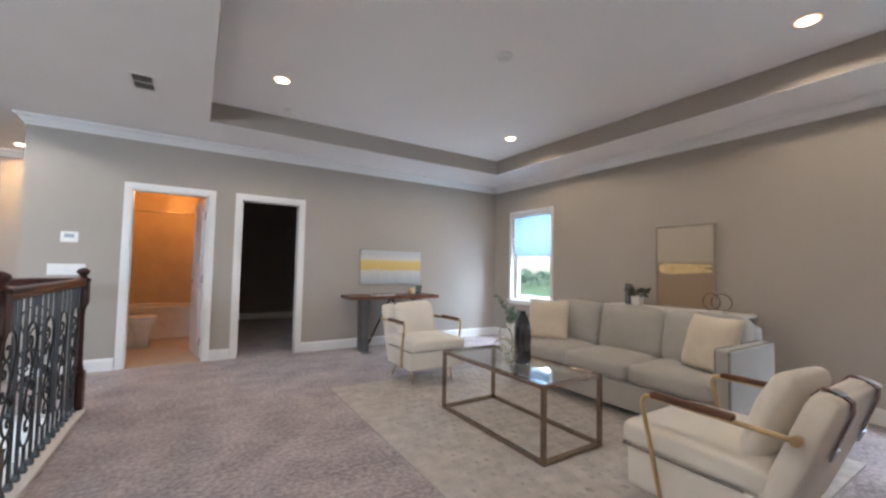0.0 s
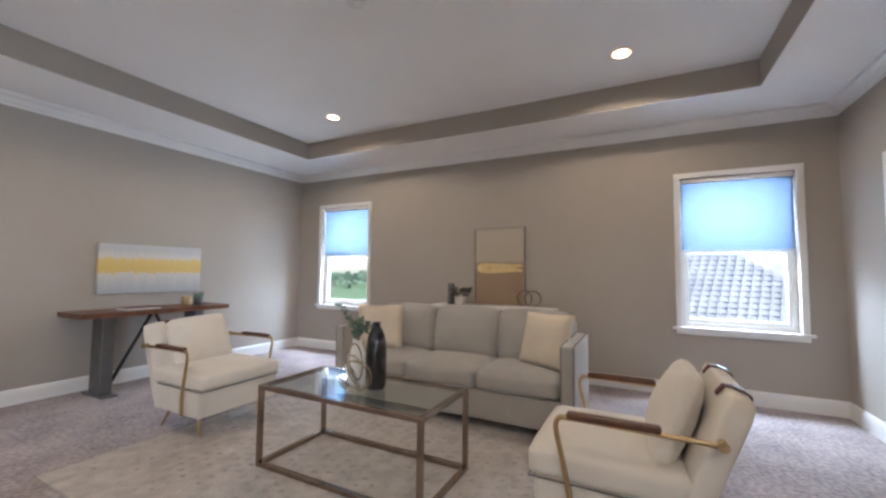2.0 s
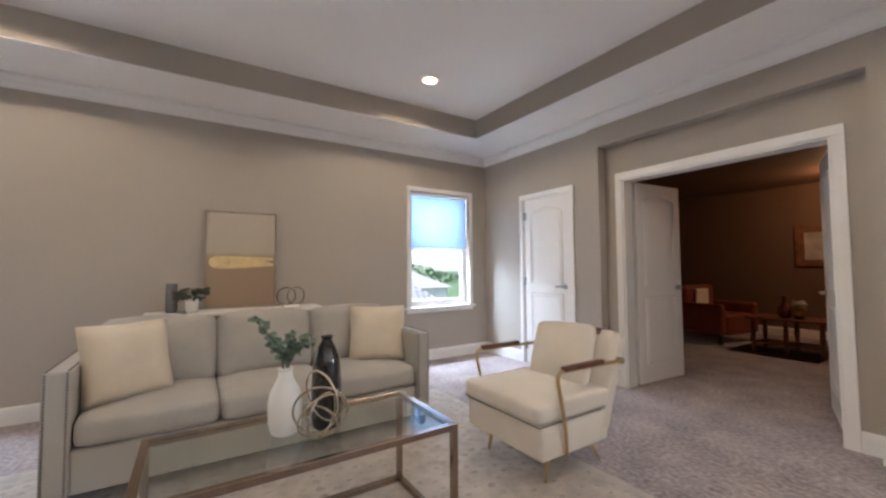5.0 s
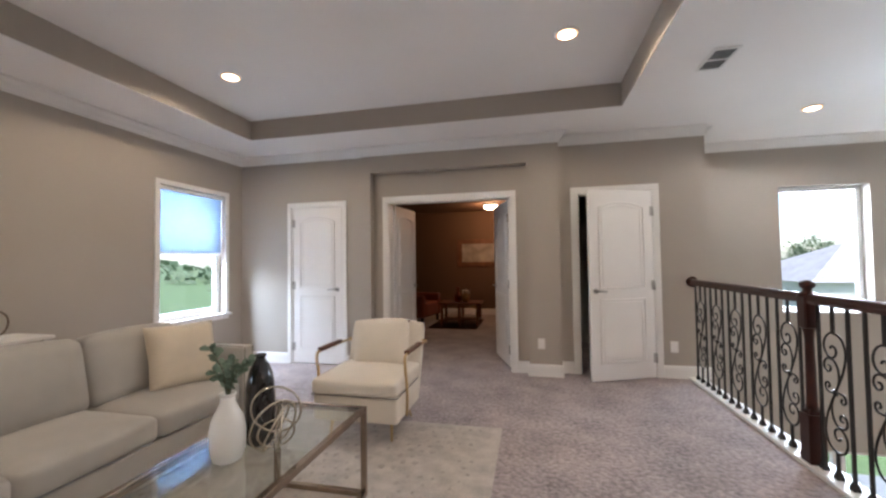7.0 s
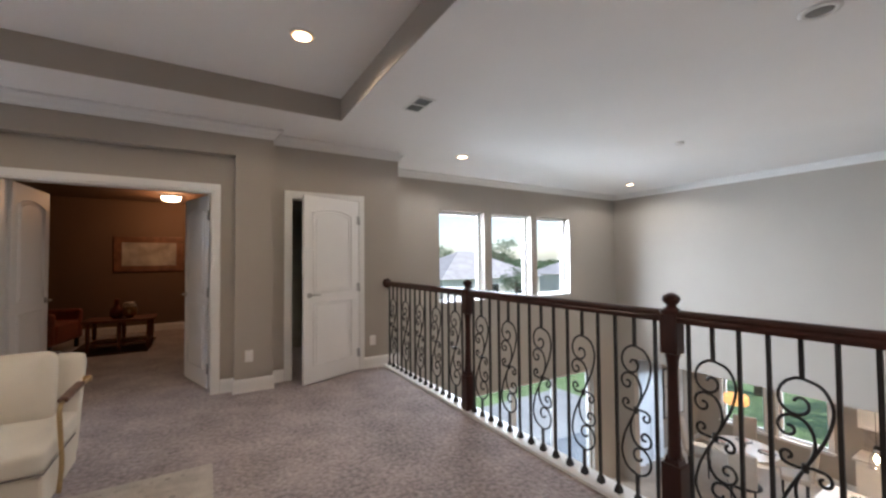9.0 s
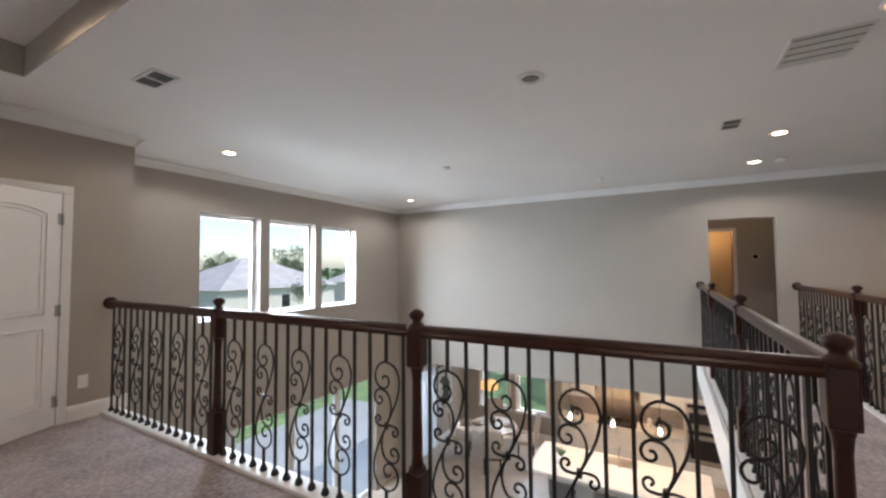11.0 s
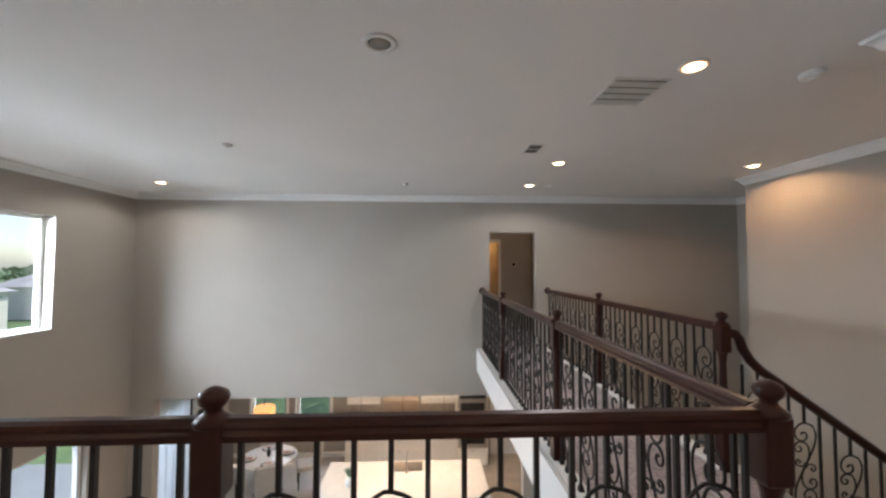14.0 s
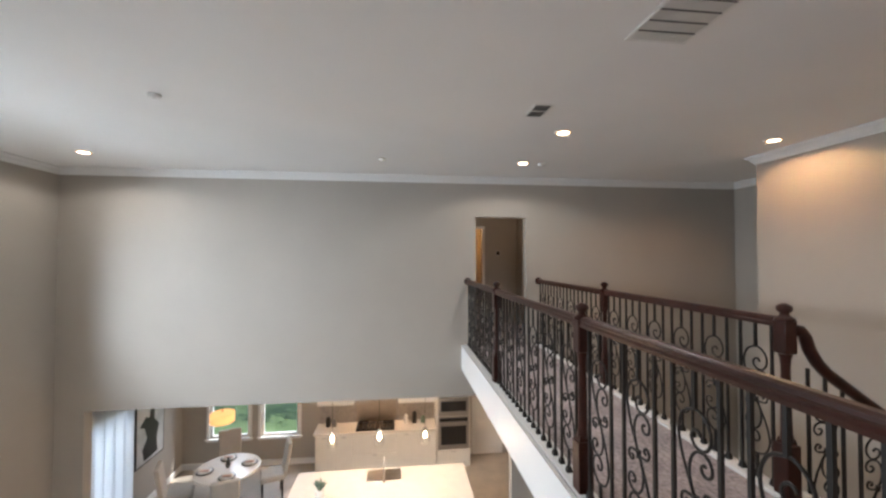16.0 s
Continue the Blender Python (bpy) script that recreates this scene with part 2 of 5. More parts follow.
def cushion(bm, c, size, r, puff=(0, 0, 0), n=9, m=None):
    """A padded block: rounded by r, its faces swelling by puff along x, y and z."""
    hx, hy, hz = (s / 2 for s in size)
    h = Vector((hx, hy, hz))
    grid = {}
    faces = []

    def vert(i, j, k):
        key = (i, j, k)
        if key not in grid:
            u = Vector((2 * i / n - 1, 2 * j / n - 1, 2 * k / n - 1))
            p = Vector((u[a] * h[a] for a in range(3)))
            core = Vector((max(-(h[a] - r), min(h[a] - r, p[a])) for a in range(3)))
            d = p - core
            if d.length > 1e-9:
                big = max(abs(d[a]) for a in range(3))
                p = core + d.normalized() * big
            w = [1 - u[a] ** 2 for a in range(3)]
            p.x += puff[0] * u.x * w[1] * w[2]
            p.y += puff[1] * u.y * w[0] * w[2]
            p.z += puff[2] * u.z * w[0] * w[1]
            p += Vector(c)
            grid[key] = bm.verts.new(m @ p if m is not None else p)
        return grid[key]

    for a in range(n):
        for b in range(n):
            for s in (0, n):
                q = [(a, b), (a + 1, b), (a + 1, b + 1), (a, b + 1)]
                if s == 0:
                    q = q[::-1]
                faces.append([vert(u, v, s) for u, v in q])
                faces.append([vert(s, u, v) for u, v in q])
                faces.append([vert(v, s, u) for u, v in q])
    for f in faces:
        bm.faces.new(f).smooth = True
    return bm


def tube(bm, pts, r, seg=8, closed=False, m=None, flat=1.0):
    """A round bar of radius r along points."""
    pts = [Vector(p) for p in pts]
    rings = []
    n = len(pts)
    up = Vector((0, 0, 1))
    for i, p in enumerate(pts):
        a = pts[(i - 1) % n] if closed or i else p
        b = pts[(i + 1) % n] if closed or i < n - 1 else p
        d = (b - a).normalized()
        side = d.cross(up)
        if side.length < 1e-3:
            side = d.cross(Vector((1, 0, 0)))
        if rings and side.dot(last) < 0:
            side = -side
        side.normalize()
        last = side
        other = side.cross(d)
        rr = r[i] if isinstance(r, (list, tuple)) else r
        ring = [p + rr * (math.cos(t) * side + flat * math.sin(t) * other) for t in (2 * math.pi * k / seg for k in range(seg))]
        rings.append([bm.verts.new(m @ v if m is not None else v) for v in ring])
    for i in range(n if closed else n - 1):
        a, b = rings[i], rings[(i + 1) % n]
        for k in range(seg):
            bm.faces.new((a[k], a[(k + 1) % seg], b[(k + 1) % seg], b[k])).smooth = True
    if not closed:
        bm.faces.new(rings[0][::-1])
        bm.faces.new(rings[-1])
    return bm


def lathe(bm, prof, seg=20, c=(0, 0, 0), square=False, m=None):
    """Turned shape from (radius, height) pairs."""
    rings = []
    for r, z in prof:
        ring = []
        for k in range(seg):
            a = 2 * math.pi * (k + (0.5 if seg == 4 else 0)) / seg
            p = Vector((c[0] + r * math.cos(a), c[1] + r * math.sin(a), c[2] + z))
            ring.append(bm.verts.new(m @ p if m is not None else p))
        rings.append(ring)
    for a, b in zip(rings, rings[1:]):
        for k in range(seg):
            f = bm.faces.new((a[k], a[(k + 1) % seg], b[(k + 1) % seg], b[k]))
            f.smooth = seg > 6
    bm.faces.new(rings[0][::-1])
    bm.faces.new(rings[-1])
    return bm


def sweep(bm, prof, path, up=(0, 0, 1)):
    """A moulding: the profile (out, up) swept along straight legs of a path in plan, with mitred corners. Out is to the left of the way."""
    n = len(path)
    rings = []
    for i, p in enumerate(path):
        p = Vector(p)
        d0 = (p - Vector(path[i - 1])).normalized() if i else None
        d1 = (Vector(path[i + 1]) - p).normalized() if i < n - 1 else None
        d0, d1 = d0 or d1, d1 or d0
        l0, l1 = Vector((-d0.y, d0.x, 0)), Vector((-d1.y, d1.x, 0))
        mit = (l0 + l1)
        mit = mit / max(0.3, mit.dot(l0)) if mit.length > 1e-6 else l0
        rings.append([bm.verts.new(p + mit * o + Vector((0, 0, u))) for o, u in prof])
    k = len(prof)
    for a, b in zip(rings, rings[1:]):
        for j in range(k):
            bm.faces.new((a[j], b[j], b[(j + 1) % k], a[(j + 1) % k]))
    bm.faces.new(rings[0])
    bm.faces.new(rings[-1][::-1])
    bmesh.ops.recalc_face_normals(bm, faces=bm.faces)
    return bm


def part(name, bm, material, parent=None, label="", smooth=None):
    """Links a bmesh as one mesh object, under a thing if one is given."""
    me = bpy.data.meshes.new(name)
    bmesh.ops.recalc_face_normals(bm, faces=bm.faces)
    bm.to_mesh(me)
    bm.free()
    me.materials.append(material)
    ob = new(name, me)
    ob.parent = parent
    if label:
        ob["label"] = label
    return ob


def again(name, ob, parent, m):
    """Another part on the same mesh."""
    o = new(name, ob.data)
    o.parent = parent
    o.matrix_basis = m
    return o


def thing(name, label, category, x=0, y=0, z=0, rz=0, group="", kind=""):
    e = new(name)
    e.empty_display_size = 0.1
    e.matrix_world = pose(x, y, z, 0, 0, rz)
    return tagged(e, label, category, group, kind)


def B():
    return bmesh.new()


def wall(name, axis, a0, a1, u0, u1, z0, z1, holes=(), material=None, label="painted plaster wall, warm greige"):
    """A wall with thickness a0..a1 along axis, u along the other, and holes (u0, u1, z0, z1) through it."""
    bm = B()
    us = sorted({u0, u1, *(h[0] for h in holes), *(h[1] for h in holes)})
    zs = sorted({z0, z1, *(h[2] for h in holes), *(h[3] for h in holes)})

    def solid(i, j):
        if not (0 <= i < len(us) - 1 and 0 <= j < len(zs) - 1):
            return False
        u, z = (us[i] + us[i + 1]) / 2, (zs[j] + zs[j + 1]) / 2
        return not any(h[0] < u < h[1] and h[2] < z < h[3] for h in holes)

    cache = {}

    def v(a, u, z):
        k = (a, u, z)
        if k not in cache:
            cache[k] = bm.verts.new((a, u, z) if axis == "x" else (u, a, z))
        return cache[k]

    for i in range(len(us) - 1):
        for j in range(len(zs) - 1):
            if not solid(i, j):
                continue
            p, q, r, s = us[i], us[i + 1], zs[j], zs[j + 1]
            for a in (a0, a1):
                bm.faces.new((v(a, p, r), v(a, q, r), v(a, q, s), v(a, p, s)))
            for di, dj, e in ((-1, 0, ((p, r), (p, s))), (1, 0, ((q, r), (q, s))), (0, -1, ((p, r), (q, r))), (0, 1, ((p, s), (q, s)))):
                if not solid(i + di, j + dj):
                    (ua, za), (ub, zb) = e
                    bm.faces.new((v(a0, ua, za), v(a1, ua, za), v(a1, ub, zb), v(a0, ub, zb)))
    ob = part(name, bm, material or WALL)
    return tagged(ob, label, "wall", kind="structure")


def slab(name, x0, x1, y0, y1, z0, z1, material, label, category, bev=0.0):
    ob = part(name, bx(B(), x0, x1, y0, y1, z0, z1, bev), material)
    return tagged(ob, label, category, kind="structure")

# ---- structure ----
XE, YN, ZC, ZT = 5.12, 6.73, 2.70, 2.92   # east wall, north wall, ceiling, tray
XF, YS, ZG = -6.10, -0.64, -3.38          # far wall, high-window wall, ground floor
XR, YB0, YB1 = -0.345, 5.29, 6.46          # gallery rail, the two rails of the bridge

slab("floor", XR - 0.06, XE, 0.0, YN, -0.35, 0.0, CARPET, "mauve-grey cut-pile carpet, scuffed with foot marks", "carpet")
slab("floor_bridge", XF - 0.15, XR - 0.06, YB0 - 0.07, YB1 + 0.07, -0.35, 0.0, CARPET, "mauve-grey carpet on the bridge landing", "carpet")
slab("floor_hall", -8.3, XF - 0.151, 4.9, 6.9, -0.35, 0.0, CARPET, "mauve-grey hall carpet beyond the bridge", "carpet")
slab("floor_guest_room", 0.73, 4.9, YN, 10.7, -0.35, 0.0, CARPET, "mauve-grey carpet of the unlit room", "carpet")
slab("floor_bathroom", -1.0, 0.73, YN, 9.6, -0.35, 0.0, BATHTILE, "warm beige bathroom floor tile", "floor")
slab("floor_bonus_room", 0.4, 5.6, -4.7, 0.0, -0.35, 0.0, CARPET, "mauve-grey carpet of the dim sitting room", "carpet")
slab("floor_closet", -0.5, 0.4, -1.6, 0.0, -0.35, 0.0, CARPET, "closet carpet", "carpet")
slab("floor_ground", -9.8, 1.5, -0.8, 10.2, ZG - 0.2, ZG, TILE, "beige stone-look tile floor downstairs", "floor")

# ceilings, with the raised tray over the sitting area
TX0, TX1, TY0, TY1 = 0.475, 4.43, 0.973, 5.888
_bm = B()
for x0, x1, y0, y1 in ((XF - 0.2, TX0, YS - 0.2, 10.8), (TX0, TX1, YS - 0.2, TY0), (TX0, TX1, TY1, 10.8), (TX1, XE + 0.2, YS - 0.2, 10.8)):
    bx(_bm, x0, x1, y0, y1, ZC, ZC + 0.3)
tagged(part("ceiling", _bm, CEIL), "matt off-white painted ceiling", "ceiling", kind="structure")
tagged(part("ceiling_tray", bx(B(), TX0 - 0.01, TX1 + 0.01, TY0 - 0.01, TY1 + 0.01, ZT, ZT + 0.2), CEIL), "raised off-white tray ceiling", "ceiling", kind="structure")
for x0, x1, y0, y1 in ((TX0 - 0.05, TX0 + 0.004, TY0 + 0.004, TY1 - 0.004), (TX1 - 0.004, TX1 + 0.05, TY0 + 0.004, TY1 - 0.004), (TX0 - 0.05, TX1 + 0.05, TY0 - 0.05, TY0 + 0.004), (TX0 - 0.05, TX1 + 0.05, TY1 - 0.004, TY1 + 0.05)):
    slab("ceiling_tray_side", x0, x1, y0, y1, ZC + 0.003, ZT + 0.05, WALL, "greige painted side of the tray", "ceiling")
# unseen slab added over the closet so that no sky light leaks in
slab("ceiling_closet", -0.5, 0.92, -1.7, YS - 0.2, 2.69, 2.8, CEIL, "closet ceiling out of view, added to keep the sky's light out", "ceiling")
# same darkened colour overhead, in place of shade
slab("ceiling_bonus_room", 0.3, 5.2, -4.8, 0.07, 2.50, 2.69, DIMMED_PAINT, "sitting room ceiling, its colour darkened for the room's dimness", "ceiling")
slab("ceiling_hall", -8.4, XF - 0.2, 4.8, 7.0, ZC, ZC + 0.2, CEIL, "hall ceiling", "ceiling")
slab("ceiling_kitchen", -9.8, XF - 0.15, -0.9, 9.0, -0.50, -0.30, CEIL, "white kitchen ceiling", "ceiling")

# loft walls
W1, W2 = (5.375, 6.265, 0.675, 2.145), (0.592, 1.494, 0.675, 2.145)
wall("wall_east", "x", XE, XE + 0.18, 0.05, YN + 0.12, 0.0, ZC, [W1, W2])
D1, D2 = (-0.235, 0.526, 0.0, 2.035), (0.881, 1.608, 0.0, 2.035)
wall("wall_north", "y", YN, YN + 0.12, -1.12, XE, 0.0, ZC, [D1, D2])
wall("wall_south_closet", "y", 0.085, 0.295, 3.36, XE, 0.0, ZC, [(3.637, 4.359, 0.0, 2.015)])
wall("wall_south_portal", "y", 0.225, 0.335, 1.01, 3.36, 0.0, ZC, [(1.364, 3.245, 0.0, 2.39)])
wall("wall_south_doors", "y", 0.08, 0.22, 1.01, 3.36, 0.0, ZC, [(1.558, 3.058, 0.0, 2.03)])
wall("wall_south_west", "y", 0.04, 0.16, -0.51, 1.01, 0.0, ZC, [(0.024, 0.804, 0.0, 2.035)])
wall("wall_south_return", "x", -0.51, -0.39, YS, 0.04, ZG, ZC)
# back room walls, with the dim light carried by their dark colour
wall("wall_bonus_back", "y", -4.75, -4.60, 0.3, 5.2, 0.0, 2.50, material=DIMMED_PAINT, label="brown-red painted wall, its colour darkened for the room's dimness")
wall("wall_bonus_east", "x", 4.9, 5.05, -4.6, -0.05, 0.0, 2.50, material=DIMMED_PAINT, label="brown-red painted wall, its colour darkened for the room's dimness")
wall("wall_bonus_north", "y", -0.05, 0.08, 3.36, 5.25, 0.0, 2.70, material=DIMMED_PAINT, label="brown-red painted wall, its colour darkened for the room's dimness")
wall("wall_bonus_west", "x", 0.92, 1.04, -4.6, 0.04, 0.0, 2.50, material=DIMMED_PAINT, label="brown-red painted wall, its colour darkened for the room's dimness")
wall("wall_closet_back", "y", -1.7, -1.6, -0.5, 0.92, 0.0, 2.69)
wall("wall_closet_west", "x", -0.51, -0.39, -1.6, YS, 0.0, 2.69)
wall("wall_guest_back", "y", 10.6, 10.75, 0.6, 5.0, 0.0, ZC)
wall("wall_guest_east", "x", 4.8, 4.95, YN + 0.12, 10.6, 0.0, ZC)
wall("wall_guest_west", "x", 0.66, 0.78, YN + 0.12, 10.6, 0.0, ZC)
wall("wall_bath_back", "y", 9.5, 9.6, -1.0, 0.66, 0.0, ZC, material=BATHTILE, label="warm tiled bathroom wall")
wall("wall_stair_east", "x", -1.12, -1.0, YN + 0.12, 9.6, ZG, ZC)
wall("wall_stair_north", "y", 8.73, 8.85, -4.42, -1.12, ZG, ZC)
wall("wall_foyer_return", "x", -4.42, -4.26, 8.85, 10.2, ZG, ZC)
wall("wall_foyer_north", "y", 10.0, 10.15, XF, -4.42, ZG, ZC)
# double-height room
HIGH = [(-2.51, -1.60, 0.62, 2.125), (-3.60, -2.67, 0.62, 2.125), (-4.65, -3.755, 0.62, 2.125)]
wall("wall_high_windows", "y", YS - 0.22, YS, XF - 0.15, -0.39, ZG, ZC, HIGH + [(-5.30, -1.1, ZG, -0.97)])
wall("wall_far", "x", XF - 0.15, XF, YS, 10.0, ZG, ZC, [(5.424, 6.26, 0.0, 2.06), (-0.25, 6.0, ZG, -0.785)])
wall("wall_under_loft", "x", XR - 0.02, XR + 0.1, -0.3, 9.0, ZG, -0.36)
wall("wall_hall_back", "x", -8.35, -8.2, 4.85, 6.9, 0.0, ZC, [(5.45, 5.98, 0.0, 2.02)])
wall("wall_linen_back", "x", -9.6, -9.45, 4.85, 6.9, 0.0, ZC)
wall("wall_linen_south", "y", 4.85, 5.0, -9.45, -8.35, 0.0, ZC)
wall("wall_linen_north", "y", 6.75, 6.9, -9.45, -8.35, 0.0, ZC)
slab("floor_linen", -9.6, -8.3, 4.85, 6.9, -0.2, 0.0, CARPET, "carpet of the lit room beyond the hall", "carpet")
slab("ceiling_linen", -9.6, -8.4, 4.8, 7.0, ZC, ZC + 0.2, CEIL, "ceiling of the lit room beyond the hall", "ceiling")
wall("wall_hall_south", "y", 4.85, 5.0, -8.2, XF - 0.15, 0.0, ZC)
wall("wall_hall_north", "y", 6.75, 6.9, -8.2, XF - 0.15, 0.0, ZC)
wall("wall_kitchen_back", "x", -9.60, -9.45, -0.8, 9.0, ZG, -0.5, [(-0.06, 0.80, -2.72, -1.25), (1.06, 1.90, -2.72, -1.25)])
wall("wall_dining", "y", YS - 0.22, YS, -9.45, XF - 0.16, ZG, -0.5, [(-7.65, -6.45, ZG + 0.02, -1.1)])
wall("wall_kitchen_north", "y", 6.9, 7.05, -9.45, XF - 0.15, ZG, -0.5)
slab("trim_bridge_fascia", XF, XR - 0.06, YB0 - 0.10, YB0 - 0.071, -0.36, 0.02, TRIM, "white painted fascia board of the bridge", "trim")
slab("trim_bridge_soffit", XF, XR - 0.06, YB0 - 0.07, YB1 + 0.07, -0.40, -0.351, TRIM, "white soffit under the bridge", "trim")
slab("trim_gallery_fascia", XR - 0.09, XR - 0.061, 0.16, YB0 - 0.10, -0.36, 0.02, TRIM, "white painted fascia board of the gallery", "trim")

# crown moulding round the whole upper floor
CROWN = [(0, -0.105), (0.012, -0.105), (0.016, -0.088), (0.030, -0.076), (0.048, -0.046), (0.066, -0.030), (0.080, -0.026), (0.085, -0.010), (0.085, -0.002), (0, -0.002)]
ROUND = [(-0.51, 0.16), (1.01, 0.16), (1.01, 0.335), (3.36, 0.335), (3.36, 0.295), (XE, 0.295), (XE, YN), (-1.12, YN), (-1.12, 8.73), (-4.42, 8.73), (-4.42, 10.0), (XF, 10.0), (XF, YS), (-0.51, YS), (-0.51, 0.16)]
tagged(part("trim_crown", sweep(B(), CROWN, [(x, y, ZC) for x, y in ROUND]), TRIM), "white stepped crown moulding", "moulding", kind="structure")
SKIRT = [(0, 0.0), (0.016, 0.0), (0.016, 0.098), (0.012, 0.118), (0.006, 0.131), (0, 0.135)]


def baseboard(path):
    ob = part("baseboard", sweep(B(), SKIRT, path), TRIM)
    return tagged(ob, "white painted baseboard", "baseboard", kind="structure")


for _p in ([(-0.51, 0.16), (-0.048, 0.16)], [(0.876, 0.16), (1.01, 0.16), (1.01, 0.335), (1.364, 0.335), (1.364, 0.22), (1.486, 0.22)], [(3.13, 0.22), (3.245, 0.22), (3.245, 0.335), (3.36, 0.335), (3.36, 0.295), (3.58, 0.295)],
           [(4.416, 0.295), (XE, 0.295), (XE, YN), (1.68, YN)], [(0.809, YN), (0.598, YN)], [(-0.31, YN), (-1.12, YN)]):
    baseboard([(x, y, 0.0) for x, y in _p])
baseboard([(1.04, -4.6, 0), (4.9, -4.6, 0)])
baseboard([(4.8, 10.6, 0), (0.78, 10.6, 0)])
baseboard([(-9.45, 2.4, ZG), (-9.45, YS, ZG), (-7.7, YS, ZG)])


def casing(axis, face, out, u0, u1, top, bottom=0.0, w=0.07, sill=False):
    """Flat casing boards round an opening; out is the side (+1, -1) on which they stand proud."""
    e = thing("trim_casing", "white painted door and window casing", "trim", kind="structure")
    spans = [("side_board", u0 - w, u0, bottom, top), ("side_board", u1, u1 + w, bottom, top), ("head_board", u0 - w, u1 + w, top, top + w)]
    if sill:
        spans += [("sill", u0 - w - 0.03, u1 + w + 0.03, bottom - 0.026, bottom), ("apron", u0 - w, u1 + w, bottom - 0.070, bottom - 0.0265)]
    for name, a, b, c, d in spans:
        deep = 0.045 if name == "sill" else 0.019
        bm = B()
        f0, f1 = face + out * 0.0005, face + out * deep
        if axis == "x":
            bx(bm, f0, f1, a, b, c, d, 0.004)
        else:
            bx(bm, a, b, f0, f1, c, d, 0.004)
        part(name, bm, TRIM, e)
    return e


def jamb(axis, a0, a1, u0, u1, top):
    e = thing("trim_jamb", "white painted door jamb", "trim", kind="structure")
    t = 0.015
    for name, p, q, c, d in (("side_jamb", u0, u0 + t, 0, top), ("side_jamb", u1 - t, u1, 0, top), ("head_jamb", u0 + t, u1 - t, top - t, top)):
        bm = B()
        bx(bm, p, q, a0, a1, c, d)
        part(name, bm, TRIM, e)
    return e


for u0, u1 in (D1[:2], D2[:2]):
    casing("y", YN, -1, u0, u1, 2.035)
    jamb("y", YN - 0.004, YN + 0.124, u0, u1, 2.035)
casing("y", 0.22, 1, 1.558, 3.058, 2.03)
jamb("y", 0.076, 0.224, 1.558, 3.058, 2.03)
casing("y", 0.16, 1, 0.024, 0.804, 2.035)
jamb("y", 0.036, 0.164, 0.024, 0.804, 2.035)
casing("y", 0.295, 1, 3.637, 4.359, 2.015, w=0.055)
jamb("y", 0.081, 0.299, 3.637, 4.359, 2.015)
casing("x", -8.2, 1, 5.45, 5.98, 2.02, w=0.06)
for u0, u1, z0, z1 in (W1, W2):
    casing("x", XE, -1, u0, u1, z1, z0, 0.055, True)


# ---- doors ----
def door(name, w, m, label, panels=2, h=2.02, lever=True, kind="structure", knuckle=1):
    """A moulded two-panel door with an arched upper panel; hinge at x=0, leaf along +x, 35 mm thick."""
    e = new(name)
    e.matrix_world = m
    tagged(e, label, "door", kind=kind)
    leaf = part("door_leaf", bx(B(), 0.002, w - 0.002, -0.0175, 0.0175, 0.012, h, 0.003), DOORP, e)
    mx = 0.115 if w > 0.7 else 0.105
    for side in (-1, 1):
        y = side * 0.0178
        for name2, z0, z1, arch in (("upper_panel", 0.98, h - 0.13, 0.055), ("lower_panel", 0.20, 0.86, 0.0)):
            out = [(mx, z0), (w - mx, z0), (w - mx, z1 - arch)]
            if arch:
                out += [(w - mx - (w - 2 * mx) * k / 10, z1 - arch + arch * math.sin(math.pi * k / 10) ** 0.8) for k in range(1, 10)]
            out += [(mx, z1 - arch)]
            bm = B()
            pts = [(x, y, z) for x, z in out]
            tube(bm, pts, 0.011, 6, True, flat=0.8)
            tube(bm, [(w / 2 + (x - w / 2) * 0.86, y, (z0 + z1) / 2 + (z - (z0 + z1) / 2) * (0.93 if arch else 0.9)) for x, z in out], 0.006, 5, True)
            part(name2, bm, DOORP, leaf)
    if lever:
        for side in (-1, 1):
            bm = B()
            x = w - 0.065
            tube(bm, [(x, side * 0.017, 0.95), (x, side * 0.026, 0.95)], 0.028, 14)
            tube(bm, [(x, side * 0.02, 0.95), (x, side * 0.058, 0.95)], 0.010, 8)
            tube(bm, [(x + 0.01, side * 0.056, 0.95), (x - 0.04, side * 0.058, 0.953), (x - 0.11, side * 0.056, 0.948)], 0.009, 8)
            part("door_handle", bm, NICKEL, leaf, "satin nickel lever handle")
    for z in (0.22, 1.0, 1.80):
        bm = B()
        tube(bm, [(-0.004, knuckle * 0.022, z - 0.05), (-0.004, knuckle * 0.022, z + 0.05)], 0.009, 8)
        bx(bm, 0.0, 0.032, knuckle * 0.0172, knuckle * 0.0195, z - 0.05, z + 0.05)
        part("hinge", bm, NICKEL, e, "satin nickel hinge")
    return e


door("door_1", 0.72, pose(0.506, YN + 0.14, 0, 0, 0, 99), "white two-panel bathroom door standing open")
door("door_2", 0.69, pose(0.899, YN + 0.14, 0, 0, 0, 97), "white two-panel door open into a dark room")
door("door_3", 0.688, pose(4.342, 0.275, 0, 0, 0, 180), "white two-panel closet door, closed", h=1.998, knuckle=-1)
door("door_4", 0.733, pose(3.040, 0.055, 0, 0, 0, 266), "white leaf of the double door, open inward")
door("door_5", 0.733, pose(1.576, 0.055, 0, 0, 0, -72), "white leaf of the double door, open inward")
door("door_6", 0.755, pose(0.042, 0.185, 0, 0, 0, 23), "white two-panel closet door standing ajar")


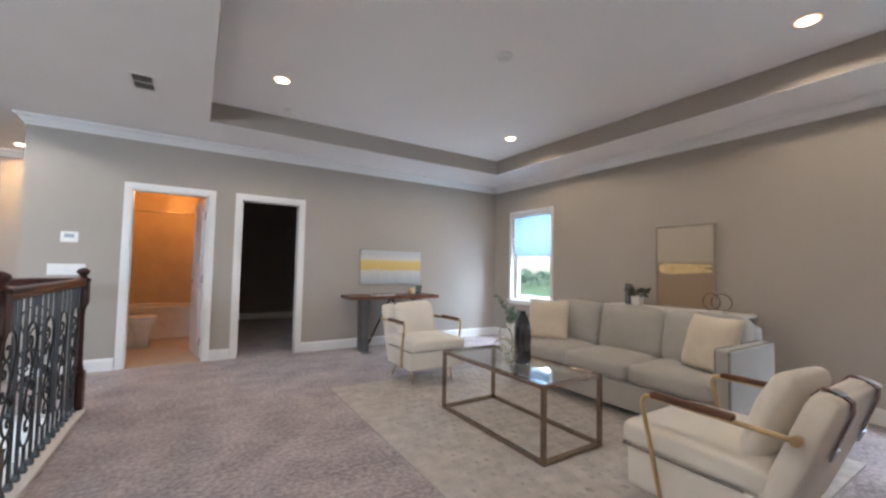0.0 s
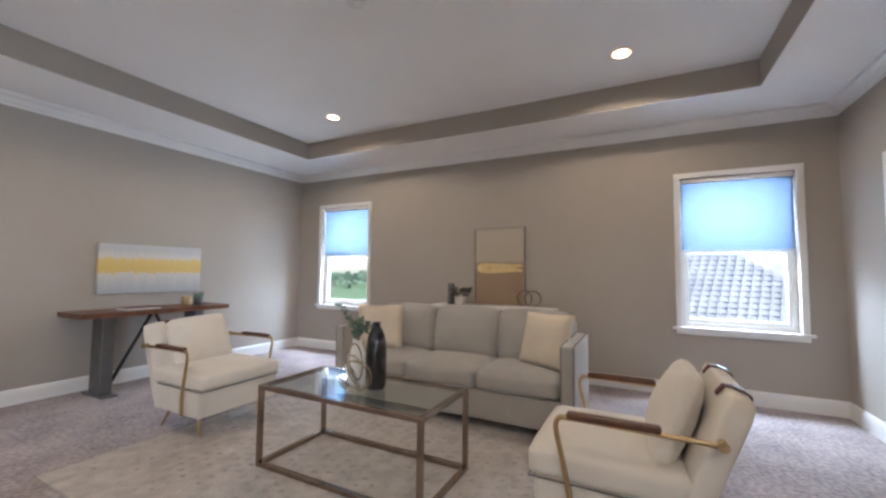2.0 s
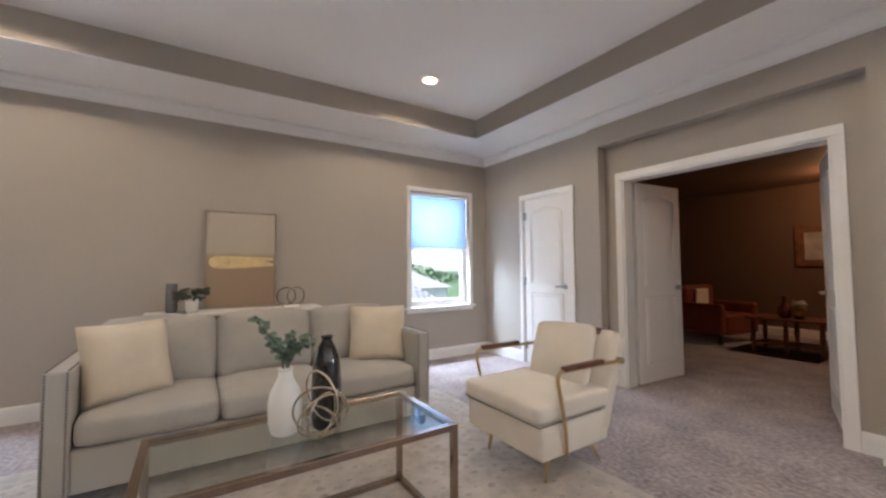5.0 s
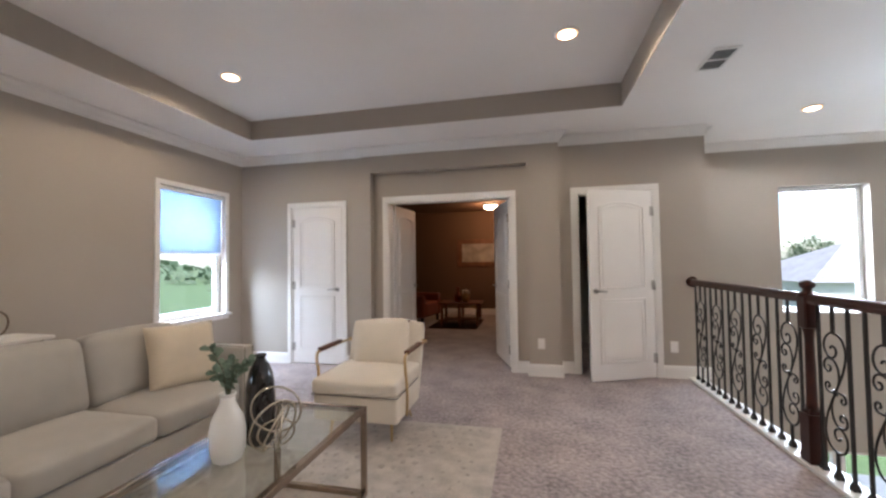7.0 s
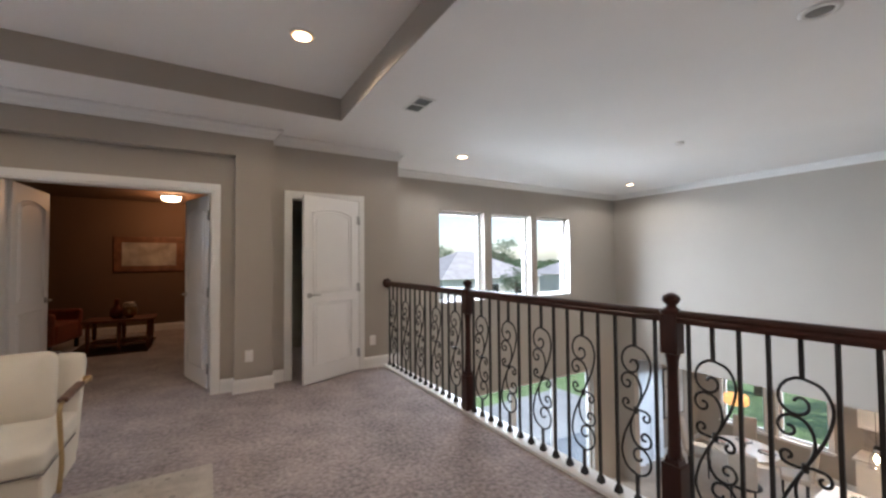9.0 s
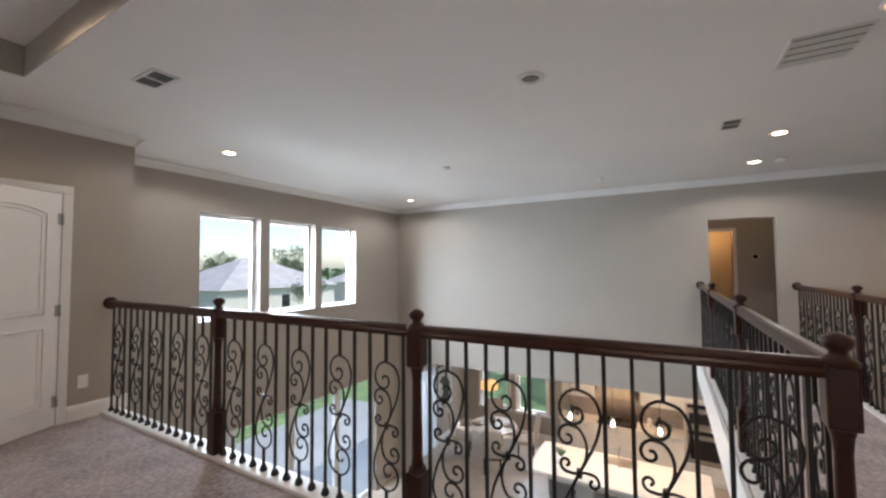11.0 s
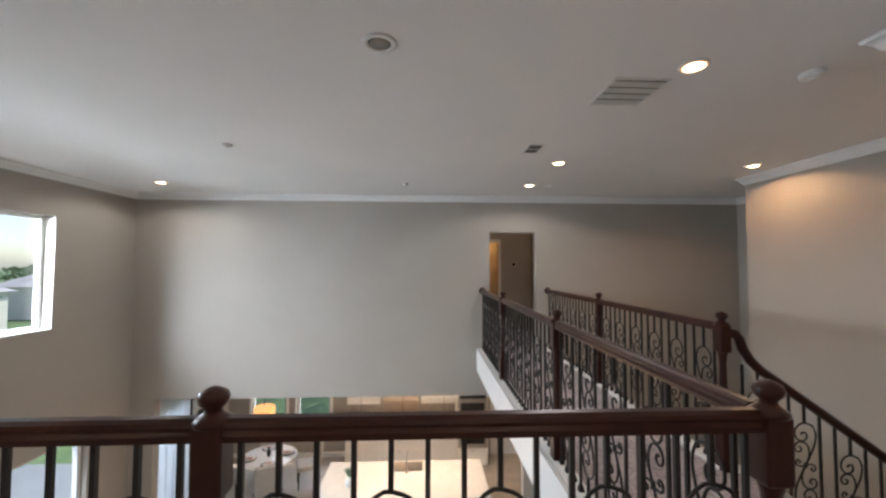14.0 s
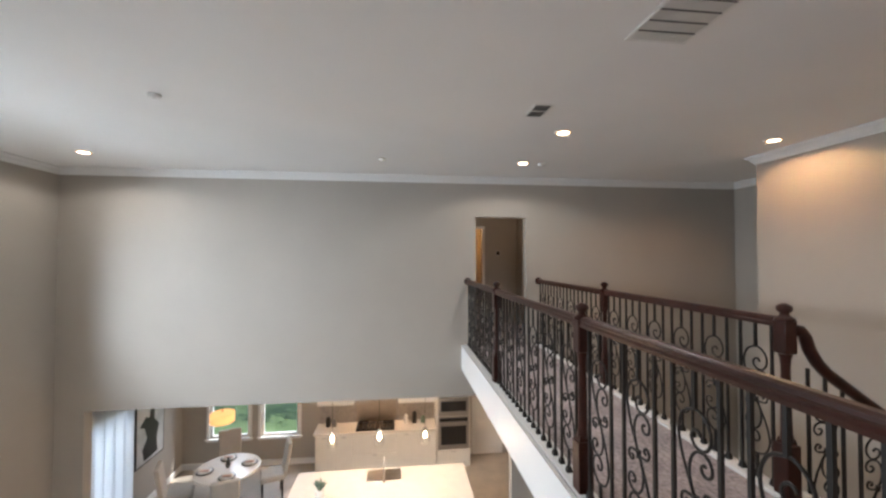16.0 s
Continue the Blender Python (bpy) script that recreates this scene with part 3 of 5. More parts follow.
# ---- windows ----
def window(name, axis, face, out, u0, u1, z0, z1, label, rail=True, shade=0.0, fr=0.04, hung=True):
    """Frame, panes, meeting rail and, if given, a roller blind down to the height shade. face: the glass plane."""
    e = thing(name, label, "window", kind="structure")

    def put(nm, a, b, c, d, d0, d1, material, parent=e, bev=0.004, lab=""):
        bm = B()
        if axis == "x":
            bx(bm, face + out * d0, face + out * d1, a, b, c, d, bev)
        else:
            bx(bm, a, b, face + out * d0, face + out * d1, c, d, bev)
        return part(nm, bm, material, parent, lab)

    put("frame", u0 + 0.001, u0 + fr, z0 + 0.001, z1 - 0.001, -0.03, 0.03, TRIM)
    put("frame", u1 - fr, u1 - 0.001, z0 + 0.001, z1 - 0.001, -0.03, 0.03, TRIM)
    put("frame", u0 + fr, u1 - fr, z1 - fr, z1 - 0.001, -0.03, 0.03, TRIM)
    put("frame", u0 + fr, u1 - fr, z0 + 0.001, z0 + fr, -0.03, 0.03, TRIM)
    zm = (z0 + z1) / 2
    if hung:
        put("meeting_rail", u0 + fr, u1 - fr, zm - 0.025, zm + 0.025, -0.026, 0.026, TRIM)
        for a, b in ((u0 + fr, u0 + fr + 0.028), (u1 - fr - 0.028, u1 - fr)):
            put("sash_stile", a, b, z0 + fr, zm - 0.025, -0.02, 0.022, TRIM)
        put("sash_rail", u0 + fr + 0.028, u1 - fr - 0.028, z0 + fr, z0 + fr + 0.04, -0.02, 0.022, TRIM)
        panes = [(z0 + fr, zm - 0.025), (zm + 0.025, z1 - fr)]
    else:
        panes = [(z0 + fr, z1 - fr)]
    for a, b in panes:
        put("pane", u0 + fr, u1 - fr, a, b, -0.003, 0.003, PANE, bev=0).visible_shadow = False
    if shade:
        put("roller_blind", u0 + 0.012, u1 - 0.012, shade, z1 - 0.002, 0.050, 0.052, BLIND, bev=0, lab="pale blue-white roller blind half lowered")
        put("blind_bar", u0 + 0.012, u1 - 0.012, shade - 0.022, shade, 0.043, 0.059, TRIM)
        put("blind_roll", u0 + 0.008, u1 - 0.008, z1 - 0.05, z1 - 0.003, 0.054, 0.10, TRIM, bev=0.02)
    return e


window("window_1", "x", XE + 0.10, -1, *W1, "white double-hung window with a half-lowered roller blind", shade=1.43)
window("window_2", "x", XE + 0.10, -1, *W2, "white double-hung window with a half-lowered roller blind", shade=1.43)
for _i, (u0, u1, z0, z1) in enumerate(HIGH):
    window(f"window_{_i + 3}", "y", YS - 0.17, 1, u0, u1, z0, z1, "fixed white high window in a deep drywall reveal", hung=False, fr=0.05)
    tagged(part("trim_sill", bx(B(), u0 + 0.002, u1 - 0.002, YS - 0.12, YS + 0.012, z0 - 0.001, z0 + 0.018, 0.004), TRIM), "white window sill board", "sill", kind="structure")
for _i in range(4):
    _u = -5.30 + 1.05 * _i
    window(f"window_{_i + 6}", "y", YS - 0.12, 1, _u + 0.002, _u + 1.048, ZG, -0.97, "tall white-framed sliding glass panel", hung=False, fr=0.06)
window("window_10", "x", -9.53, 1, -0.06, 0.80, -2.72, -1.25, "white kitchen window on the garden", hung=False, fr=0.05)
window("window_11", "x", -9.53, 1, 1.06, 1.90, -2.72, -1.25, "white kitchen window on the garden", hung=False, fr=0.05)
window("window_12", "y", YS - 0.12, 1, -7.65, -6.45, ZG + 0.02, -1.1, "white-framed glazed dining door", hung=False, fr=0.09)
casing("x", -9.45, 1, -0.06, 0.80, -1.25, -2.72, 0.06, True)
casing("x", -9.45, 1, 1.06, 1.90, -1.25, -2.72, 0.06, True)

# ---- railings ----
def spiral(c, r0, r1, a0, a1, n=14):
    """Points of a scroll in the (u, z) plane."""
    return [(c[0] + (r0 + (r1 - r0) * k / n) * math.cos(radians(a0 + (a1 - a0) * k / n)), c[1] + (r0 + (r1 - r0) * k / n) * math.sin(radians(a0 + (a1 - a0) * k / n))) for k in range(n + 1)]


def smooth_line(pts, n=5):
    """A Catmull-Rom line through points."""
    out = []
    p = [pts[0], *pts, pts[-1]]
    for i in range(1, len(p) - 2):
        for k in range(n):
            t = k / n
            out.append(tuple(0.5 * (2 * p[i][a] + (p[i + 1][a] - p[i - 1][a]) * t + (2 * p[i - 1][a] - 5 * p[i][a] + 4 * p[i + 1][a] - p[i + 2][a]) * t * t
                                    + (3 * p[i][a] - p[i - 1][a] - 3 * p[i + 1][a] + p[i + 2][a]) * t ** 3) for a in range(len(pts[0]))))
    return out + [pts[-1]]


def straight_baluster(top=0.955):
    bm = B()
    bx(bm, -0.0073, 0.0073, -0.0073, 0.0073, 0.03, top)
    lathe(bm, [(0.024, 0.022), (0.024, 0.036), (0.015, 0.060), (0.011, 0.062)], 4)
    return bm


def scroll_baluster(top=0.955):
    """Forged S-scroll between two straight bars, with curls, in the plane of the railing."""
    bm = B()
    lathe(bm, [(0.024, 0.022), (0.024, 0.036), (0.015, 0.060), (0.011, 0.062)], 4)
    bx(bm, -0.0073, 0.0073, -0.0073, 0.0073, 0.03, 0.165)
    bx(bm, -0.0073, 0.0073, -0.0073, 0.0073, 0.792, top)
    mid = 0.478

    def curl(c, r0, r1, a0, a1, n=22):
        """A scroll that winds inward, tightening as it goes."""
        return [(c[0] + r0 * (r1 / r0) ** (k / n) * math.cos(radians(a0 + (a1 - a0) * k / n)), c[1] + r0 * (r1 / r0) ** (k / n) * math.sin(radians(a0 + (a1 - a0) * k / n))) for k in range(n + 1)]

    arch = smooth_line([(0.0, mid), (0.036, 0.545), (0.070, 0.620), (0.086, 0.705), (0.058, 0.772), (0.004, 0.795)], 5) + curl((-0.012, 0.705), 0.090, 0.014, 95, 530)
    second = smooth_line([(0.0, mid), (0.028, 0.540), (0.028, 0.600), (0.002, 0.645), (-0.038, 0.656)], 5) + curl((-0.045, 0.606), 0.049, 0.010, 92, 480, 18)
    hook = smooth_line([(0.0, mid), (-0.022, 0.472), (-0.048, 0.474)], 4) + curl((-0.052, 0.506), 0.032, 0.008, 268, -90, 16)
    for line in (arch, second, hook):
        for s in (1, -1):
            tube(bm, [(s * u, 0, mid + s * (z - mid)) for u, z in line], 0.0062, 5)
    tube(bm, [(0, 0, mid - 0.016), (0, 0, mid + 0.016)], 0.012, 6)
    return bm


def newel():
    """Square-based turned post with an urn finial."""
    bm = B()
    bx(bm, -0.046, 0.046, -0.046, 0.046, 0.0, 0.30, 0.006)
    lathe(bm, [(0.052, 0.29), (0.045, 0.31), (0.040, 0.33)], 4)
    lathe(bm, [(0.036, 0.32), (0.029, 0.36), (0.027, 0.52), (0.024, 0.72), (0.029, 0.77), (0.034, 0.785), (0.034, 0.80)], 14)
    bx(bm, -0.041, 0.041, -0.041, 0.041, 0.795, 0.982, 0.008)
    lathe(bm, [(0.050, 0.976), (0.053, 0.988), (0.038, 0.999), (0.025, 1.008), (0.023, 1.018), (0.038, 1.032), (0.042, 1.046), (0.037, 1.059), (0.018, 1.070), (0.006, 1.074)], 14)
    return bm


HANDRAIL = [(-0.030, -0.006), (0.030, -0.006), (0.034, 0.012), (0.027, 0.024), (0.031, 0.035), (0.027, 0.046), (0.014, 0.054), (-0.014, 0.054), (-0.027, 0.046), (-0.031, 0.035), (-0.027, 0.024), (-0.034, 0.012)]
RISE = 1.063
_straight = _scroll = _newel = None


def railing(name, label, p0, p1, posts, ends=(False, False), shoe=0.06):
    """A straight guard from p0 to p1 on the floor: newels at the distances in posts, bars in groups of three with the scroll in the middle."""
    global _straight, _scroll, _newel
    e = thing(name, label, "railing")
    a, b = Vector((*p0, 0)), Vector((*p1, 0))
    d = (b - a)
    length = d.length
    d.normalize()
    turn = math.degrees(math.atan2(d.y, d.x))
    part("handrail", sweep(B(), [(o, z + 0.945 * RISE) for o, z in HANDRAIL], [a, b]), MAHOG, e, "polished dark mahogany handrail")
    part("shoe_rail", sweep(B(), [(-shoe, 0.0), (shoe, 0.0), (shoe, 0.020), (shoe - 0.012, 0.024), (-shoe + 0.012, 0.024), (-shoe, 0.020)], [a, b]), TRIM, e, "white painted shoe board")

    def place(nm, ob, maker, material, dist):
        p = a + d * dist
        m = pose(p.x, p.y, 0, 0, 0, turn) @ Matrix.Diagonal((1, 1, RISE, 1))
        if ob is None:
            ob = part(nm, maker(), material, e)
            ob.matrix_basis = m
            return ob
        again(nm, ob, e, m)
        return ob

    for s in posts:
        _newel = place("newel_post", _newel, newel, MAHOG, s)
    marks = sorted({round(k, 3) for k in (0.0, length, *posts)})
    for s0, s1 in zip(marks, marks[1:]):
        n = 3 * max(1, round((s1 - s0) / 0.112 / 3))
        for k in range(n):
            s = s0 + (s1 - s0) * (k + 0.75) / (n + 0.5)
            if k % 3 == 1:
                _scroll = place("scroll_baluster", _scroll, scroll_baluster, IRON, s)
            else:
                _straight = place("baluster", _straight, straight_baluster, IRON, s)
    for flag, s in zip(ends, (0.0, length)):
        if flag:
            p = a + d * s
            bm = B()
            way = d if s == 0 else -d
            tube(bm, [p + Vector((0, 0, 0.970 * RISE)) + way * k for k in (0.001, 0.012)], 0.058, 18)
            tube(bm, [p + Vector((0, 0, 0.970 * RISE)) + way * k for k in (0.011, 0.024)], 0.046, 18)
            part("rosette", bm, MAHOG, e, "round mahogany wall rosette")
    return e


railing("gallery_railing", "mahogany gallery railing with black iron scroll balusters", (XR, 0.16), (XR, YB0), [1.79, 3.54, YB0 - 0.16], (True, False))
railing("bridge_railing", "mahogany bridge railing with black iron scroll balusters", (XR - 0.05, YB0), (XF, YB0), [1.80, 3.855], (False, True))
railing("stairwell_railing", "mahogany railing along the stairwell with iron scrolls", (-2.015, YB1), (XF, YB1), [0.0, 2.03], (False, True))

# stairs that go down from the bridge
_st = thing("stair", "carpeted stair flight going down from the bridge", "stairs", kind="structure")
for _i in range(8):
    y0 = YB1 + 0.07 + 0.262 * _i
    z = -0.182 * (_i + 1)
    part("step", bx(B(), -1.97, -1.12, y0, y0 + 0.29, z - 0.2, z, 0.012), CARPET, _st)
part("stringer", bx(B(), -2.05, -1.97, YB1 + 0.05, 8.7, -3.4, -1.75), TRIM, _st)
_rl = thing("stair_railing", "mahogany stair rail with gooseneck and iron balusters", "railing")
_pitch = -0.182 / 0.262
_pts = [(-2.0, YB1 + 0.03, 0.985), (-2.0, YB1 + 0.085, 0.980), (-2.0, YB1 + 0.115, 0.945), (-2.0, YB1 + 0.14, 0.87), (-2.0, YB1 + 0.19, 0.79), (-2.0, YB1 + 0.26, 0.72)]
_pts += [(-2.0, YB1 + 0.26 + s, 0.72 + _pitch * s) for s in (0.4, 0.8, 1.2, 1.6, 2.0)]
part("handrail", tube(B(), _pts, 0.034, 10), MAHOG, _rl, "dark mahogany handrail running down")
_bm = B()
tube(_bm, [(-2.0, YB1 + 0.05 + s, 0.012 + _pitch * max(0, s - 0.1)) for s in (0, 0.1, 0.6, 1.2, 2.1)], 0.05, 6, flat=0.4)
part("shoe_rail", _bm, TRIM, _rl, "white sloping shoe board")
for _i in range(14):
    s = 0.13 + 0.115 * _i
    top = 0.77 + _pitch * max(0, s - 0.20) - 0.02
    if _i % 3 == 1:
        again("scroll_baluster", _scroll, _rl, pose(-2.0, YB1 + s, top - 0.955 + 0.05, 0, 0, 90) @ Matrix.Diagonal((1, 1, 0.95, 1)))
    else:
        again("baluster", _straight, _rl, pose(-2.0, YB1 + s, top - 0.88, 0, 0, 90) @ Matrix.Diagonal((1, 1, 0.93, 1)))


# ---- ceiling fittings ----
def downlight(x, y, z, lit=True):
    e = thing("downlight", "recessed round downlight, lit warm white" if lit else "round white ceiling speaker", "ceiling light", x, y, z, group="recessed downlights")
    bm = B()
    lathe(bm, [(0.058, -0.001), (0.062, -0.010), (0.082, -0.008), (0.088, -0.001)], 24)
    ring = part("trim_ring", bm, PLASTIC, e)
    # this rim emits amber instead of catching light from the lens
    part("reflector", lathe(B(), [(0.055, -0.0105), (0.073, -0.0112)], 24), RIMGLOW, e, "reflector rim, the lamp's amber light given as its own glow")
    part("lens", lathe(B(), [(0.060, -0.008), (0.060, -0.0125)], 24), LAMPGLOW if lit else PLASTIC, e, "glowing lens")
    return e


for _x, _y in TRAY_LIGHTS:
    downlight(_x, _y, ZT)
for _x, _y in HALL_LIGHTS:
    downlight(_x, _y, ZC)


def ceiling_speaker(x, y, z):
    e = thing("ceiling_speaker", "round recessed ceiling fitting, unlit, pale grey", "ceiling fixture", x, y, z)
    part("trim_ring", lathe(B(), [(0.062, -0.001), (0.066, -0.012), (0.092, -0.009), (0.098, -0.001)], 26), PLASTIC, e)
    part("baffle", lathe(B(), [(0.062, -0.003), (0.05, -0.006), (0.02, -0.009)], 22), STEEL, e, "grey inner baffle")


ceiling_speaker(-1.34, 4.025, ZC)


def small_disc(name, label, x, y, z, r, h):
    e = thing(name, label, "ceiling fixture", x, y, z)
    part("base", lathe(B(), [(r, -0.001), (r, -h * 0.6), (r * 0.85, -h), (r * 0.3, -h * 1.02)], 22), PLASTIC, e)
    part("core", lathe(B(), [(r * 0.35, -h), (r * 0.3, -h * 1.35)], 12), PLASTIC, e)


small_disc("smoke_detector", "white round smoke detector on the tray ceiling", 2.45, 3.44, ZT, 0.065, 0.03)
small_disc("sprinkler", "white flush fire sprinkler on the ceiling", 1.2, 5.62, ZT, 0.04, 0.015)
small_disc("sprinkler", "white flush fire sprinkler on the ceiling", -3.24, 2.27, ZC, 0.048, 0.026)
small_disc("sprinkler", "white flush fire sprinkler on the ceiling", -5.07, 3.98, ZC, 0.048, 0.026)
small_disc("smoke_detector", "white round smoke detector above the bridge", -1.54, 6.73, ZC, 0.07, 0.035)
small_disc("smoke_detector", "white round smoke detector above the bridge", -5.1, 6.15, ZC, 0.06, 0.03)


def vent(x, y, z, w, d, n, label, rz=0, light=False, double=True):
    e = thing("ceiling_vent", label, "air vent", x, y, z, rz)
    part("backing", bx(B(), -w / 2 + 0.012, w / 2 - 0.012, -d / 2 + 0.012, d / 2 - 0.012, -0.004, -0.001), PLASTIC if light else DARKV, e)
    bm = B()
    for a, b, c, f in ((-w / 2, w / 2, -d / 2, -d / 2 + 0.018), (-w / 2, w / 2, d / 2 - 0.018, d / 2), (-w / 2, -w / 2 + 0.018, -d / 2 + 0.018, d / 2 - 0.018), (w / 2 - 0.018, w / 2, -d / 2 + 0.018, d / 2 - 0.018)):
        bx(bm, a, b, c, f, -0.010, -0.001)
    if double:
        bx(bm, -0.008, 0.008, -d / 2 + 0.018, d / 2 - 0.018, -0.011, -0.004)
    part("frame", bm, PLASTIC, e)
    for k in range(n):
        yy = -d / 2 + 0.02 + (d - 0.04) * (k + 0.5) / n
        part("slat", bx(B(), -w / 2 + 0.018, w / 2 - 0.018, yy - 0.004, yy + 0.004, -0.011 if light else -0.009, -0.004), STEEL if light and k % 6 == 0 else PLASTIC if light else STEEL, e)
    return e


vent(-0.02, 5.13, ZC, 0.32, 0.17, 9, "rectangular ceiling air vent with dark louvres", 90)
vent(0.005, 1.726, ZC, 0.32, 0.17, 7, "rectangular ceiling air vent with dark louvres", 90)
vent(-3.216, 5.406, ZC, 0.30, 0.17, 7, "small rectangular ceiling air vent with dark louvres", 0)
vent(-1.87, 5.70, ZC, 0.38, 0.42, 24, "large white return-air grille", 90, light=True, double=False)


# ---- wall plates ----
def plate(axis, face, out, u, z, w, h, name, label, bits):
    e = thing(name, label, "wall plate")

    def piece(nm, u0, u1, z0, z1, d0, d1, material):
        bm = B()
        lo, hi = face + out * d0, face + out * d1
        if axis == "x":
            bx(bm, lo, hi, u0, u1, z0, z1, 0.0015)
        else:
            bx(bm, u0, u1, lo, hi, z0, z1, 0.0015)
        part(nm, bm, material, e)

    piece("cover", u - w / 2, u + w / 2, z - h / 2, z + h / 2, 0.0005, 0.007, PLASTIC)
    for nm, du, dz, bw, bh, material in bits:
        piece(nm, u + du - bw / 2, u + du + bw / 2, z + dz - bh / 2, z + dz + bh / 2, 0.0065, 0.010, material)


_socket = [("socket", 0, 0.022, 0.034, 0.028, TRIM), ("socket", 0, -0.022, 0.034, 0.028, TRIM)]
plate("y", 0.335, 1, 1.232, 0.36, 0.075, 0.118, "wall_outlet", "white double power outlet above the baseboard", _socket)
plate("y", 0.16, 1, -0.156, 0.334, 0.075, 0.118, "wall_outlet", "white double power outlet above the baseboard", _socket)
plate("y", 0.295, 1, 3.50, 0.29, 0.075, 0.118, "wall_outlet", "white double power outlet above the baseboard", _socket)
plate("y", YN, -1, -0.743, 1.105, 0.30, 0.12, "light_switch", "white four-gang rocker light switch", [("rocker", du, 0, 0.033, 0.066, TRIM) for du in (-0.105, -0.035, 0.035, 0.105)])
plate("y", YN, -1, -0.737, 1.452, 0.14, 0.11, "thermostat", "white wall thermostat with a grey display", [("display", 0, 0.012, 0.08, 0.04, STEEL)])
plate("x", -8.2, 1, 6.33, 1.50, 0.10, 0.10, "thermostat", "small dark thermostat on the hall wall", [("display", 0, 0, 0.08, 0.08, OVENGLASS)])


# ---- sitting area ----
_rug = tagged(part("area_rug", bx(B(), 1.565, 4.05, 1.79, 4.92, 0.0, 0.012, 0.004), RUG), "faded cream and taupe patterned area rug", "rug")
_bm = B()
_rng = random.Random(7)
for _i in range(30):
    for _j in range(40):
        _cx, _cy = 1.72 + 0.0777 * _i + 0.039 * (_j % 2), 1.87 + 0.0777 * _j
        if _cx > 3.97 or _rng.random() < 0.30:
            continue
        _w = 0.021 * (0.6 + 0.5 * noise.noise((_cx * 2, _cy * 2, 0)) + 0.3 * _rng.random())
        _vs = [_bm.verts.new((_cx + a * _w * _rng.uniform(0.7, 1.3), _cy + b * _w * 1.3 * _rng.uniform(0.7, 1.3), 0.0145)) for a, b in ((1, 0), (0.5, 0.8), (-0.5, 0.8), (-1, 0), (-0.5, -0.8), (0.5, -0.8))]
        _bm.faces.new(_vs)
_o = part("woven_pattern", _bm, RUGP, _rug, "taupe woven motif, worn")
_o["kind"] = "stuff"


def coffee_table(x0, x1, y0, y1, h):
    e = thing("coffee_table", "glass-topped coffee table with a bronze metal cube frame", "table", (x0 + x1) / 2, (y0 + y1) / 2, 0.014)
    w, d, t = (x1 - x0) / 2, (y1 - y0) / 2, 0.014
    h -= 0.014
    for sx in (-1, 1):
        for sy in (-1, 1):
            part("leg", bx(B(), sx * (w - t) - t, sx * (w - t) + t, sy * (d - t) - t, sy * (d - t) + t, 0, h, 0.002), BRONZE, e)
    for z0 in (0.0, h - 2 * t):
        for s in (-1, 1):
            part("rail", bx(B(), s * (w - t) - t, s * (w - t) + t, -d + 2 * t, d - 2 * t, z0, z0 + 2 * t, 0.002), BRONZE, e)
            part("rail", bx(B(), -w + 2 * t, w - 2 * t, s * (d - t) - t, s * (d - t) + t, z0, z0 + 2 * t, 0.002), BRONZE, e)
    g = part("glass_top", bx(B(), -w + 2 * t, w - 2 * t, -d + 2 * t, d - 2 * t, h - 0.012, h - 0.003), TABLEGLASS, e, "clear glass top")
    return e


coffee_table(2.226, 2.79, 2.79, 3.94, 0.495)
TOPZ = 0.493


def sofa():
    """Three seats, track arms with nail-head trim; faces -x. Local x along its length, front at -y."""
    e = thing("sofa", "light grey linen three-seat sofa with nail-head trimmed arms", "sofa", 3.785, 3.314, 0.012, -90)
    L, D = 1.056, 0.415
    part("base", bx(B(), -L + 0.10, L - 0.10, -D + 0.035, D - 0.03, 0.065, 0.285, 0.015), SOFA, e)
    part("back_frame", bx(B(), -L + 0.10, L - 0.10, D - 0.13, D, 0.065, 0.775, 0.035), SOFA, e)
    for s in (-1, 1):
        x0, x1 = (s * (L - 0.105), s * L)
        arm = part("arm", bx(B(), x0, x1, -D, D - 0.10, 0.065, 0.675, 0.012), SOFA, e)
        bm = B()
        for off in (0.012, 0.093):
            x = s * (L - off)
            for k in range(38):
                z = 0.080 + 0.585 * k / 37
                bmesh.ops.create_icosphere(bm, subdivisions=1, radius=0.0062, matrix=Matrix.Translation((x, -D - 0.0005, z)))
            for k in range(46):
                y = -D + 0.02 + (2 * D - 0.14) * k / 45
                bmesh.ops.create_icosphere(bm, subdivisions=1, radius=0.0055, matrix=Matrix.Translation((x, y, 0.675)))
        part("nailhead_trim", bm, NAIL, arm, "row of dark nail heads")["kind"] = "stuff"
        for y in (-D + 0.035, D - 0.15):
            part("leg", lathe(B(), [(0.030, 0.0), (0.040, 0.075)], 4, (s * (L - 0.055), y, 0)), BLACKWOOD, e, "black tapered wooden leg")
    w = (2 * L - 0.215) / 3
    for k in range(3):
        cx = (k - 1) * w
        part("seat_cushion", cushion(B(), (cx, -0.085, 0.362), (w - 0.004, 0.65, 0.152), 0.045, (0.004, 0.015, 0.024), 12), SOFA, e)
        m = Matrix.Translation((cx, D - 0.215, 0.622)) @ pose(0, 0, 0, -12)
        part("back_cushion", cushion(B(), (0, 0, 0), (w - 0.004, 0.19, 0.44), 0.06, (0.006, 0.045, 0.022), 12, m), SOFA, e)
    return e


sofa()


